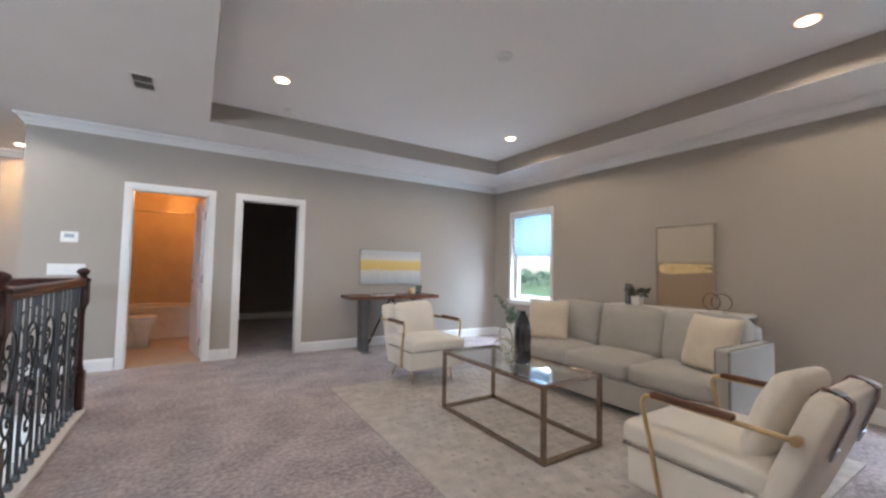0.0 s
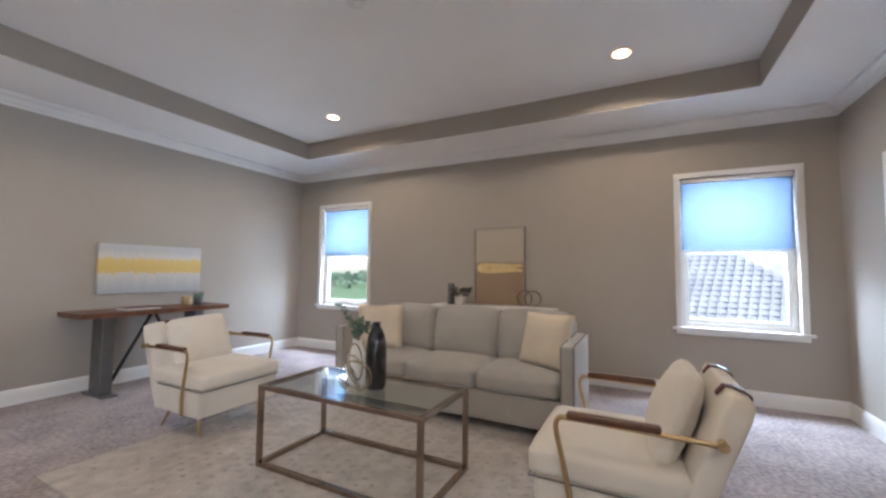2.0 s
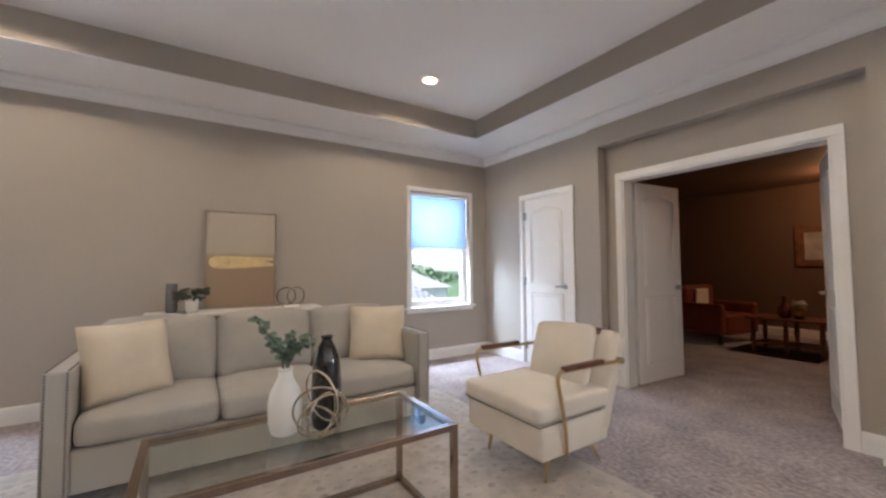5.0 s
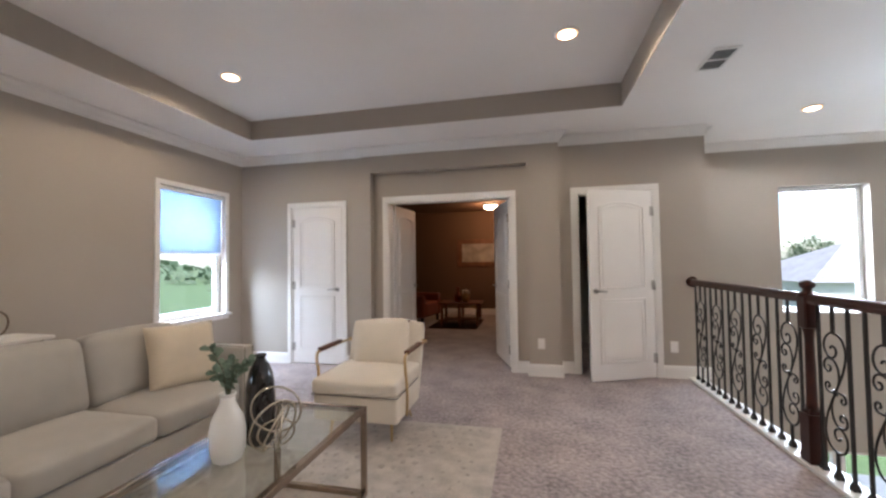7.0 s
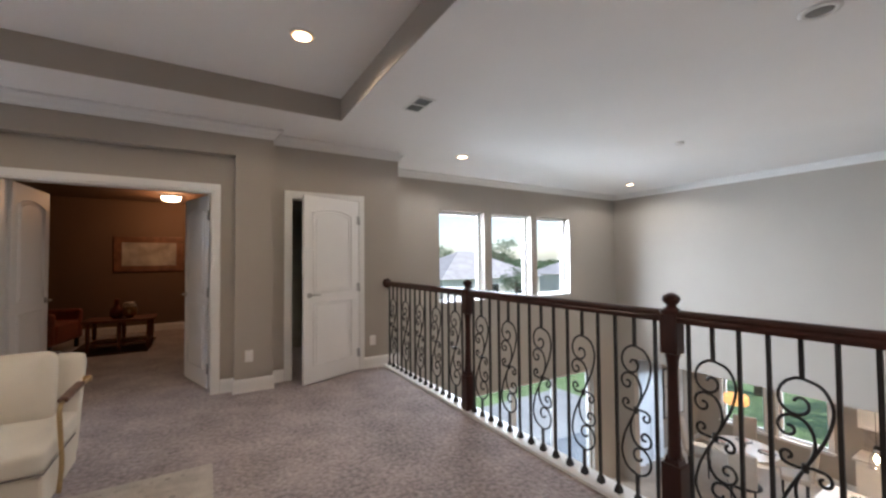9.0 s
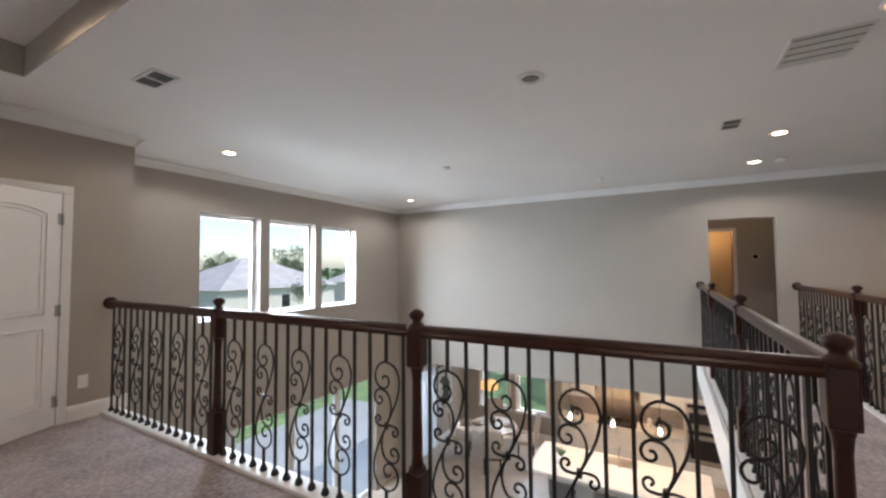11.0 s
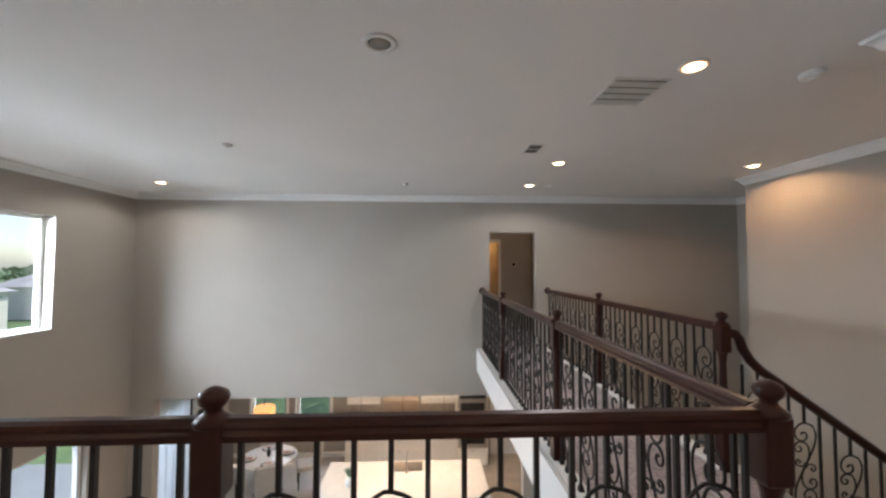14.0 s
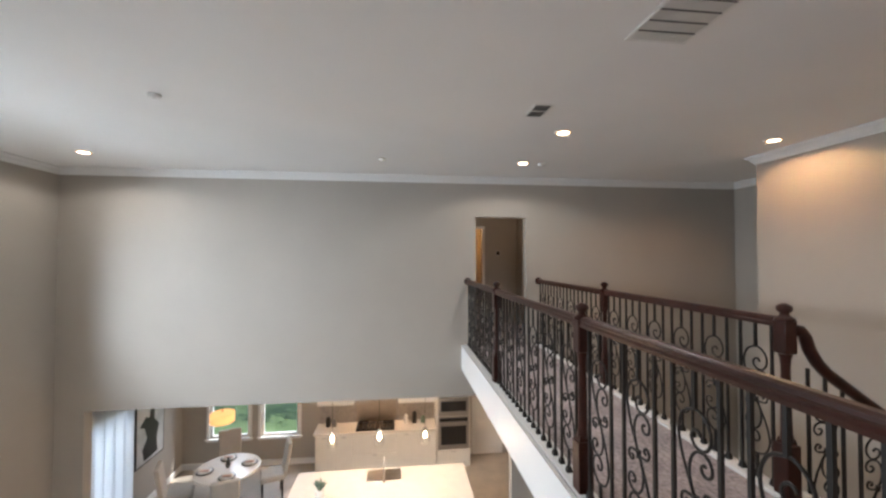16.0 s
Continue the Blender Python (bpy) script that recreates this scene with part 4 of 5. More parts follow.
def throw_pillow(x, y, z, rz, lean, size=0.44, material=PILLOW, label="square beige throw pillow leaning on the sofa", roll=0):
    """A stuffed square pillow with drawn-in corners."""
    e = thing("throw_pillow", label, "pillow", x, y, z, rz)
    bm = B()
    n = 14
    h = size / 2
    rows = {}
    for side in (1, -1):
        for i in range(n + 1):
            for j in range(n + 1):
                if side == -1 and (i in (0, n) or j in (0, n)):
                    rows[side, i, j] = rows[1, i, j]
                    continue
                u, v = 2 * i / n - 1, 2 * j / n - 1
                k = 1 - 0.07 * (1 - max(abs(u), abs(v)) ** 6) - 0.055 * (1 - abs(u * v)) * max(abs(u), abs(v)) ** 3
                th = 0.085 * ((1 - u ** 4) * (1 - v ** 4)) ** 0.55 + 0.006 * noise.noise((u * 2, v * 2, side))
                rows[side, i, j] = bm.verts.new((u * h * k, side * th, v * h * k))
    for side in (1, -1):
        for i in range(n):
            for j in range(n):
                f = [rows[side, i, j], rows[side, i + 1, j], rows[side, i + 1, j + 1], rows[side, i, j + 1]]
                bm.faces.new(f if side == 1 else f[::-1]).smooth = True
    m = pose(0, 0, h * 0.93, 0, roll, 0) @ pose(0, 0, 0, lean)
    bmesh.ops.transform(bm, matrix=m, verts=bm.verts)
    part("cover", bm, material, e)
    return e


throw_pillow(3.66, 4.08, 0.455, -62, -16)
throw_pillow(3.72, 2.53, 0.455, -112, -18)


def armchair(x, y, rz, label):
    """Low upholstered chair on brass legs, with tubular arms and strapped back; faces +y."""
    e = thing("armchair", label, "armchair", x, y, 0.013, rz, "pair of armchairs")
    part("seat_base", bx(B(), -0.318, 0.318, -0.165, 0.385, 0.155, 0.340, 0.018), CREAM, e)
    part("seat_cushion", cushion(B(), (0, 0.110, 0.396), (0.645, 0.61, 0.115), 0.035, (0.0, 0.008, 0.020), 12), CREAM, e)
    # cord under the cushion, its dark colour drawing the seam's shadow line
    part("piping", tube(B(), [(-0.322, -0.1, 0.341), (-0.322, 0.405, 0.341), (0.322, 0.405, 0.341), (0.322, -0.1, 0.341)], 0.004, 6), SEAMSHADE, e, "seam cord coloured dark for the shade in the gap")
    m = Matrix.Translation((0, -0.232, 0.470)) @ pose(0, 0, 0, 20.5)
    part("backrest", cushion(B(), (0, 0, 0), (0.64, 0.100, 0.60), 0.030, (0, 0.006, 0.008), 10, m), CREAM, e)
    mp = Matrix.Translation((0, -0.140, 0.604)) @ pose(0, 0, 0, 20.5, 3, 0)
    part("back_pillow", cushion(B(), (0, 0, 0), (0.455, 0.080, 0.385), 0.036, (0.008, 0.050, 0.010), 12, mp), CREAM, e, "loose cream back cushion")
    for s in (-1, 1):
        x0 = s * 0.345
        pts = smooth_line([(x0 * 0.96, 0.215, 0.165), (x0, 0.238, 0.32), (x0, 0.268, 0.47), (x0, 0.288, 0.565), (x0, 0.276, 0.600), (x0, 0.245, 0.608), (x0, 0.05, 0.606), (x0, -0.10, 0.604), (x0, -0.268, 0.600)], 4)
        arm = part("arm_frame", tube(B(), pts, 0.0105, 10), BRASS, e, "brass tube arm")
        part("arm_boss", tube(B(), [(x0 - s * 0.025, -0.268, 0.600), (x0 + s * 0.012, -0.268, 0.600)], 0.018, 12), BRASS, arm)
        part("armrest", bx(B(), x0 - 0.021, x0 + 0.021, -0.085, 0.245, 0.606, 0.634, 0.010, None, 3), WOODARM, arm, "walnut armrest")
        for y0, y1, tilt in ((0.25, 0.28, 1), (-0.08, -0.185, -1)):
            part("leg", tube(B(), [(s * 0.23, y0, 0.160), (s * 0.238, y1, 0.0)], [0.014, 0.009], 10), BRASS, e, "tapered brass leg")
        bm = B()
        xs = s * 0.175
        line = [(xs, 0.055, 0.26), (xs, 0.042, 0.300), (xs, 0.0, 0.311), (xs, -0.042, 0.300), (xs, -0.056, 0.26), (xs, -0.060, 0.09)]
        for (ax, ay, az), (bx_, by, bz) in zip(line, line[1:]):
            q = [bm.verts.new(m @ Vector((ax + k * 0.021, ay, az))) for k in (-1, 1)] + [bm.verts.new(m @ Vector((bx_ + k * 0.021, by, bz))) for k in (1, -1)]
            bm.faces.new(q)
        bmesh.ops.remove_doubles(bm, verts=bm.verts, dist=1e-5)
        bmesh.ops.solidify(bm, geom=bm.faces[:], thickness=0.004)
        strap = part("strap", bm, LEATHER, e, "brown leather strap over the back")
        bm = B()
        bx(bm, xs - 0.025, xs + 0.025, -0.070, -0.060, 0.07, 0.12, 0.004, m)
        part("clasp", bx(B(), xs - 0.023, xs + 0.023, -0.02, 0.02, 0.310, 0.317, 0.003, m), NICKEL, strap, "polished clasp")
        part("buckle", bm, NICKEL, strap, "polished buckle")
    return e


armchair(2.557, 1.877, 0, "cream armchair with brass arms, leather straps and walnut armrests")
armchair(2.555, 4.925, 180, "cream armchair with brass arms facing the coffee table")


# things on the coffee table
def white_vase():
    e = thing("vase", "white ceramic bottle vase holding eucalyptus", "vase", 2.545, 3.445, TOPZ)
    part("body", lathe(B(), [(0.044, 0.0), (0.056, 0.01), (0.066, 0.055), (0.068, 0.12), (0.059, 0.172), (0.040, 0.208), (0.029, 0.232), (0.028, 0.256), (0.026, 0.257), (0.021, 0.232)], 28), CERAMW, e)
    part("lip", lathe(B(), [(0.027, 0.255), (0.033, 0.264), (0.032, 0.270), (0.025, 0.270), (0.023, 0.257)], 24), CERAMW, e)
    return e


def eucalyptus(x, y, z):
    e = thing("eucalyptus_sprig", "grey-green eucalyptus branches in the white vase", "plant", x, y, z)
    rng = random.Random(3)
    stems = [(-0.03, 0.125, 0.215), (0.05, -0.03, 0.10), (-0.05, -0.06, 0.12), (0.02, -0.10, 0.085), (0.02, 0.05, 0.10), (-0.01, -0.02, 0.13)]
    for sx, sy, sz in stems:
        pts = [(0, 0, -0.09), (sx * 0.2, sy * 0.2, sz * 0.35), (sx * 0.65, sy * 0.6, sz * 0.7), (sx, sy, sz)]
        line = smooth_line(pts, 5)
        stem = part("stem", tube(B(), line, 0.0022, 5), STEMG, e)
        bm = B()
        for i, p in enumerate(line):
            if p[2] < 0.015:
                continue
            for s in (-1, 1):
                p0 = Vector(p)
                d = Vector((rng.uniform(-1, 1), rng.uniform(-1, 1), rng.uniform(-0.2, 0.7))).normalized()
                u = d.orthogonal().normalized()
                r = rng.uniform(0.010, 0.018)
                c = p0 + d * r * 1.1
                vs = [bm.verts.new(c + d * r * math.cos(a) + u * r * 0.85 * math.sin(a) + d.cross(u) * 0.004 * math.cos(2 * a)) for a in (2 * math.pi * k / 8 for k in range(8))]
                bm.faces.new(vs)
        part("leaves", bm, LEAF, stem)
    return e


def black_vase():
    e = thing("vase", "tall glossy black ceramic bottle vase", "vase", 2.52, 3.28, TOPZ)
    part("body", lathe(B(), [(0.050, 0.0), (0.060, 0.012), (0.063, 0.07), (0.063, 0.18), (0.060, 0.255), (0.050, 0.310), (0.034, 0.348), (0.022, 0.366), (0.021, 0.378), (0.018, 0.378), (0.015, 0.35)], 28), CERAMB, e)
    part("lip", lathe(B(), [(0.020, 0.376), (0.027, 0.384), (0.026, 0.390), (0.020, 0.390), (0.017, 0.377)], 24), CERAMB, e)
    return e


def ring_sculpture(x, y, z):
    e = thing("ring_sculpture", "tangle of thin champagne metal rings", "ornament", x, y, z)
    for r, tilt, turn, dx, dz in ((0.102, 80, 20, 0.0, 0.172), (0.106, 74, 70, 0.012, 0.107), (0.090, 82, 130, -0.01, 0.094), (0.072, 68, 40, 0.0, 0.072), (0.098, 64, 105, 0.0, 0.094)):
        m = pose(dx, 0, dz, tilt, 0, turn)
        part("ring", tube(B(), [m @ Vector((r * math.cos(a), r * math.sin(a), 0)) for a in (2 * math.pi * k / 40 for k in range(40))], 0.0045, 7, True), CHAMPAGNE, e)
    return e


white_vase()
eucalyptus(2.545, 3.445, TOPZ + 0.268)
black_vase()
ring_sculpture(2.40, 3.335, TOPZ + 0.001)


# ---- console table on the north wall ----
def north_console():
    e = thing("console_table", "live-edge walnut console on grey steel legs", "table", 2.88, 6.42, 0)
    bm = B()
    n = 16
    top, low = [], []
    rng = random.Random(5)
    front = [(-0.68 + 1.36 * k / n, -0.25 + 0.018 * noise.noise((k * 0.7, 0, 0)) + 0.008 * rng.random()) for k in range(n + 1)]
    back = [(-0.68 + 1.36 * k / n, 0.24) for k in range(n, -1, -1)]
    up = [bm.verts.new((x, y, 0.785)) for x, y in front + back]
    dn = [bm.verts.new((x, y + (0.012 if y < 0 else 0), 0.74)) for x, y in front + back]
    bm.faces.new(up)
    bm.faces.new(dn[::-1])
    for k in range(len(up)):
        j = (k + 1) % len(up)
        bm.faces.new((up[k], up[j], dn[j], dn[k]))
    part("slab_top", bm, WALNUT, e, "thick walnut slab")
    for s in (-1, 1):
        part("leg_panel", bx(B(), s * 0.42 - 0.05, s * 0.42 + 0.05, -0.10, 0.10, 0.0, 0.74, 0.004), STEEL, e, "brushed steel panel leg")
        part("foot", bx(B(), s * 0.42 - 0.06, s * 0.42 + 0.06, -0.19, 0.19, 0.0, 0.012, 0.002), STEEL, e)
    part("brace", tube(B(), [(-0.36, 0, 0.06), (-0.02, 0, 0.72)], 0.016, 6), BLACKWOOD, e, "black diagonal brace")
    part("brace", tube(B(), [(0.36, 0, 0.06), (0.02, 0, 0.72)], 0.016, 6), BLACKWOOD, e, "black diagonal brace")


north_console()
CT = 0.786
_b = thing("tabletop_book", "thin dark open book lying on the console", "book", 2.72, 6.36, CT)
part("pages", bx(B(), -0.15, 0.15, -0.10, 0.10, 0.0, 0.018, 0.003), TRIM, _b)
part("cover", bx(B(), -0.155, 0.155, -0.105, 0.105, 0.018, 0.022, 0.001), WALNUT, _b)
_b = thing("candle_jar", "small gold glass candle jar on the console", "candle", 3.20, 6.40, CT)
part("jar", lathe(B(), [(0.045, 0.0), (0.050, 0.01), (0.050, 0.10), (0.047, 0.102), (0.044, 0.02)], 20), BRASS, _b)
part("wax", lathe(B(), [(0.043, 0.018), (0.043, 0.075)], 18), CREAM, _b)
_b = thing("small_planter", "small grey pot with a succulent on the console", "plant", 3.33, 6.40, CT)
part("pot", lathe(B(), [(0.038, 0.0), (0.052, 0.075), (0.046, 0.076), (0.036, 0.05)], 16), STEEL, _b)
_bm = B()
_r = random.Random(11)
for _i in range(26):
    a, t = _r.uniform(0, 6.28), _r.uniform(0.02, 0.06)
    tube(_bm, [(0, 0, 0.06), (math.cos(a) * t * 0.7, math.sin(a) * t * 0.7, 0.10), (math.cos(a) * t, math.sin(a) * t, 0.11 + _r.uniform(0, 0.04))], [0.006, 0.010, 0.002], 5)
part("leaves", _bm, LEAF, _b)


# ---- paintings ----
def ramp_mat(name, axis, stops, rough=0.7, scale=(9, 9, 9), wob=0.07, soft=0.01):
    """Banded abstract paint: colours by height with a wavering edge and brush grain."""
    m = bpy.data.materials.new(name)
    m.use_nodes = True
    nt = m.node_tree
    p = nt.nodes["Principled BSDF"]
    p.inputs["Roughness"].default_value = rough
    co, sep, nz, mp, ad, rp = (nt.nodes.new("ShaderNode" + k) for k in ("TexCoord", "SeparateXYZ", "TexNoise", "Mapping", "Math", "ValToRGB"))
    mp.inputs["Scale"].default_value = scale
    nz.inputs["Scale"].default_value, nz.inputs["Detail"].default_value = 1.0, 6
    ad.operation = "MULTIPLY_ADD"
    ad.inputs[1].default_value = wob
    nt.links.new(co.outputs["Generated"], sep.inputs[0])
    nt.links.new(co.outputs["Generated"], mp.inputs["Vector"])
    nt.links.new(mp.outputs[0], nz.inputs["Vector"])
    nt.links.new(nz.outputs[0], ad.inputs[0])
    nt.links.new(sep.outputs[2], ad.inputs[2])
    nt.links.new(ad.outputs[0], rp.inputs[0])
    els = rp.color_ramp.elements
    els[0].position, els[0].color = stops[0][0], (*stops[0][1], 1)
    els[1].position, els[1].color = stops[-1][0], (*stops[-1][1], 1)
    for pos, c in stops[1:-1]:
        el = els.new(pos)
        el.color = (*c, 1)
    nt.links.new(rp.outputs[0], p.inputs["Base Color"])
    b = nt.nodes.new("ShaderNodeBump")
    b.inputs["Strength"].default_value, b.inputs["Distance"].default_value = 0.3, 0.004
    nt.links.new(nz.outputs[0], b.inputs["Height"])
    nt.links.new(b.outputs[0], p.inputs["Normal"])
    return m


GREYGOLD = ramp_mat("grey_gold_paint", "z", [(0.0, (0.34, 0.36, 0.38)), (0.22, (0.42, 0.44, 0.46)), (0.50, (0.60, 0.58, 0.54)), (0.56, (0.66, 0.48, 0.14)), (0.79, (0.70, 0.54, 0.20)), (0.86, (0.62, 0.60, 0.56)), (1.0, (0.50, 0.51, 0.52))], 0.6, (26, 26, 1.6), 0.22)
_a = thing("abstract_painting", "wide abstract canvas, grey drips with a gold band", "painting", 3.005, YN - 0.022, 1.188)
part("canvas", bx(B(), -0.51, 0.51, -0.018, 0.018, -0.258, 0.258, 0.004), GREYGOLD, _a)
FRAMEWOOD = mat("frame_wood", (0.36, 0.31, 0.26), 0.6, vary=0.1, scale=9)
TAUPE = ramp_mat("taupe_paint", "z", [(0.0, (0.30, 0.215, 0.145)), (0.46, (0.33, 0.235, 0.16)), (0.55, (0.36, 0.27, 0.19)), (0.60, (0.46, 0.40, 0.32)), (1.0, (0.47, 0.42, 0.35))], 0.5, (4, 4, 5), 0.05)
_a = thing("abstract_painting", "tall taupe and cream abstract painting with a gold brush stroke", "painting", XE - 0.03, 3.378, 0.801)
part("canvas", bx(B(), -0.012, 0.022, -0.300, 0.300, 0.012, 0.918, 0.002), TAUPE, _a)
for y0, y1, z0, z1 in ((-0.315, -0.301, 0.0, 0.93), (0.301, 0.315, 0.0, 0.93), (-0.301, 0.301, 0.0, 0.011), (-0.301, 0.301, 0.919, 0.93)):
    part("frame", bx(B(), -0.022, 0.024, y0, y1, z0, z1, 0.002), FRAMEWOOD, _a, "thin taupe wood frame")
GOLD = mat("gold_leaf", (0.72, 0.56, 0.27), 0.5, 0.0, vary=0.12, scale=14)
_bm = B()
_edge = [(-0.27, 0.045), (-0.29, 0.02), (-0.20, 0.012), (-0.29, -0.02), (-0.285, -0.04), (-0.12, -0.05), (0.05, -0.062), (0.18, -0.065), (0.255, -0.05), (0.28, -0.01), (0.27, 0.035), (0.22, 0.058), (0.05, 0.055), (-0.10, 0.050)]
_f = [_bm.verts.new((-0.018, u, 0.44 + v)) for u, v in _edge]
_g = [_bm.verts.new((-0.0125, u, 0.44 + v)) for u, v in _edge]
_bm.faces.new(_f)
_bm.faces.new(_g[::-1])
for k in range(len(_f)):
    _j = (k + 1) % len(_f)
    _bm.faces.new((_f[k], _f[_j], _g[_j], _g[k]))
part("brush_stroke", _bm, GOLD, _a, "gold leaf brush stroke")

# console behind the sofa and what stands on it
_c = thing("sofa_console", "narrow console table standing against the wall behind the sofa", "table", 4.86, 3.40, 0)
part("tabletop", bx(B(), -0.19, 0.20, -0.72, 0.72, 0.775, 0.80, 0.004), CABINET, _c, "thin off-white top")
for sx in (-0.16, 0.17):
    for sy in (-0.68, 0.68):
        part("leg", bx(B(), sx - 0.02, sx + 0.02, sy - 0.02, sy + 0.02, 0, 0.775, 0.003), NICKEL, _c)
_c = thing("potted_plant", "white pot with dark trailing leaves on the console", "plant", 4.83, 3.78, 0.80)
part("pot", lathe(B(), [(0.055, 0.0), (0.065, 0.02), (0.070, 0.115), (0.062, 0.117), (0.058, 0.09)], 4), CERAMW, _c, "square white pot")
_bm = B()
_r = random.Random(21)
for _i in range(70):
    a, t, zz = _r.uniform(0, 6.28), _r.uniform(0.02, 0.13), _r.uniform(0.11, 0.20)
    c = Vector((math.cos(a) * t, math.sin(a) * t, zz))
    d = Vector((math.cos(a + _r.uniform(-0.6, 0.6)), math.sin(a), _r.uniform(-0.3, 0.5))).normalized()
    u = d.orthogonal()
    _bm.faces.new([_bm.verts.new(c + d * 0.032 * k + u * w) for k, w in ((-1, 0), (-0.3, 0.013), (0.5, 0.011), (1, 0), (0.5, -0.011), (-0.3, -0.013))])
part("leaves", _bm, mat("dark_leaf", (0.055, 0.065, 0.045), 0.6, vary=0.25, scale=30), _c)
_c = thing("glass_vase", "slim smoked glass vase on the console", "vase", 4.90, 3.93, 0.80)
part("body", lathe(B(), [(0.04, 0.0), (0.045, 0.02), (0.042, 0.25), (0.036, 0.25), (0.036, 0.03)], 18), mat("smoked_glass", (0.16, 0.16, 0.17), 0.15), _c)
_c = thing("ring_ornament", "interlocked dark bronze rings on a small foot", "ornament", 4.85, 2.96, 0.80)
for dy, tl in ((-0.045, 12), (0.045, -10)):
    m = pose(0, dy, 0.105, 90, 0, 90 + tl)
    part("ring", tube(B(), [m @ Vector((0.085 * math.cos(a), 0.085 * math.sin(a), 0)) for a in (2 * math.pi * k / 32 for k in range(32))], 0.006, 7, True), BRONZE, _c)
part("foot", bx(B(), -0.04, 0.04, -0.07, 0.07, 0, 0.022, 0.003), TRIM, _c)


# ---- bathroom and unlit room ----
_t = thing("bathtub", "white built-in bathtub across the end of the bathroom", "bathtub", -0.17, 9.1, 0)
_bm = B()
for x0, x1, y0, y1 in ((-0.82, 0.82, -0.38, -0.30), (-0.82, 0.82, 0.30, 0.38), (-0.82, -0.72, -0.30, 0.30), (0.72, 0.82, -0.30, 0.30)):
    bx(_bm, x0, x1, y0, y1, 0, 0.5, 0.012)
part("apron", _bm, PORCELAIN, _t)
part("basin_floor", bx(B(), -0.72, 0.72, -0.30, 0.30, 0.05, 0.12, 0.01), PORCELAIN, _t)
_t = thing("toilet", "white two-piece toilet against the bathroom wall", "toilet", -0.55, 8.15, 0, 90)
part("bowl", lathe(B(), [(0.12, 0.0), (0.11, 0.12), (0.15, 0.30), (0.19, 0.39), (0.18, 0.40)], 20, (0, -0.33, 0)), PORCELAIN, _t)
part("seat_lid", lathe(B(), [(0.19, 0.40), (0.195, 0.415), (0.18, 0.43), (0.05, 0.432)], 20, (0, -0.33, 0)), PORCELAIN, _t)
part("tank", bx(B(), -0.21, 0.21, -0.12, 0.08, 0.38, 0.74, 0.03), PORCELAIN, _t)
part("tank_lid", bx(B(), -0.22, 0.22, -0.13, 0.09, 0.74, 0.775, 0.01), PORCELAIN, _t)
part("pedestal", bx(B(), -0.10, 0.10, -0.30, 0.05, 0.0, 0.39, 0.03), PORCELAIN, _t)
_t = thing("shower_rod", "chrome shower curtain rod over the bathtub", "rod", 0, 8.72, 2.0)
part("rod", tube(B(), [(-1.0, 0, 0), (0.66, 0, 0)], 0.013, 10), NICKEL, _t)


# ---- dim sitting room behind the double doors ----
def side_table(x, y, w, d, h):
    e = thing("coffee_table", "dark red-brown wooden coffee table with turned legs", "table", x, y, 0.01)
    part("tabletop", bx(B(), -w / 2, w / 2, -d / 2, d / 2, h - 0.035, h, 0.008), REDWOOD, e)
    part("shelf", bx(B(), -w / 2 + 0.06, w / 2 - 0.06, -d / 2 + 0.05, d / 2 - 0.05, 0.10, 0.12, 0.004), REDWOOD, e)
    for sx in (-1, 0, 1):
        for sy in (-1, 1):
            part("leg", lathe(B(), [(0.02, 0.0), (0.028, 0.04), (0.02, 0.12), (0.03, 0.22), (0.024, h - 0.04)], 10, (sx * (w / 2 - 0.07), sy * (d / 2 - 0.07), 0)), REDWOOD, e)


tagged(part("area_rug", bx(B(), 2.35, 3.30, -3.75, -2.50, 0.0, 0.01, 0.003), DARKRUG), "dark brown rug in the dim sitting room", "rug")
side_table(2.72, -2.98, 0.85, 0.55, 0.46)
_o = thing("ornament_vase", "reddish jug standing on the wooden coffee table", "vase", 2.78, -2.98, 0.47)
part("body", lathe(B(), [(0.05, 0), (0.09, 0.05), (0.085, 0.12), (0.03, 0.18), (0.025, 0.27), (0.035, 0.29)], 18), REDLEATHER, _o)
_o = thing("glass_bowl", "round glass bowl with pale flowers on the table", "bowl", 2.62, -2.95, 0.47)
part("bowl", lathe(B(), [(0.04, 0), (0.09, 0.06), (0.08, 0.14), (0.05, 0.17)], 18), BRASS, _o)
_bm = B()
for _i in range(18):
    bmesh.ops.create_icosphere(_bm, subdivisions=1, radius=0.025, matrix=Matrix.Translation((0.06 * math.cos(_i * 2.4), 0.06 * math.sin(_i * 2.4), 0.18 + 0.012 * (_i % 4))))
part("flowers", _bm, CREAM, _o)


def club_chair(x, y, rz):
    e = thing("club_chair", "dark red leather club chair with a throw", "armchair", x, y, 0, rz)
    part("seat", bx(B(), -0.33, 0.33, -0.3, 0.36, 0.14, 0.44, 0.04), REDLEATHER, e)
    part("backrest", bx(B(), -0.36, 0.36, -0.42, -0.25, 0.14, 0.86, 0.06), REDLEATHER, e)
    for s in (-1, 1):
        part("arm", bx(B(), s * 0.33, s * 0.45, -0.38, 0.36, 0.14, 0.60, 0.04), REDLEATHER, e)
        for y0 in (-0.34, 0.30):
            part("leg", bx(B(), s * 0.38 - 0.025, s * 0.38 + 0.025, y0 - 0.025, y0 + 0.025, 0, 0.14, 0.003), BLACKWOOD, e)
    part("throw", bx(B(), -0.15, 0.15, -0.24, -0.20, 0.46, 0.80, 0.015), CREAM, e, "pale cushion")


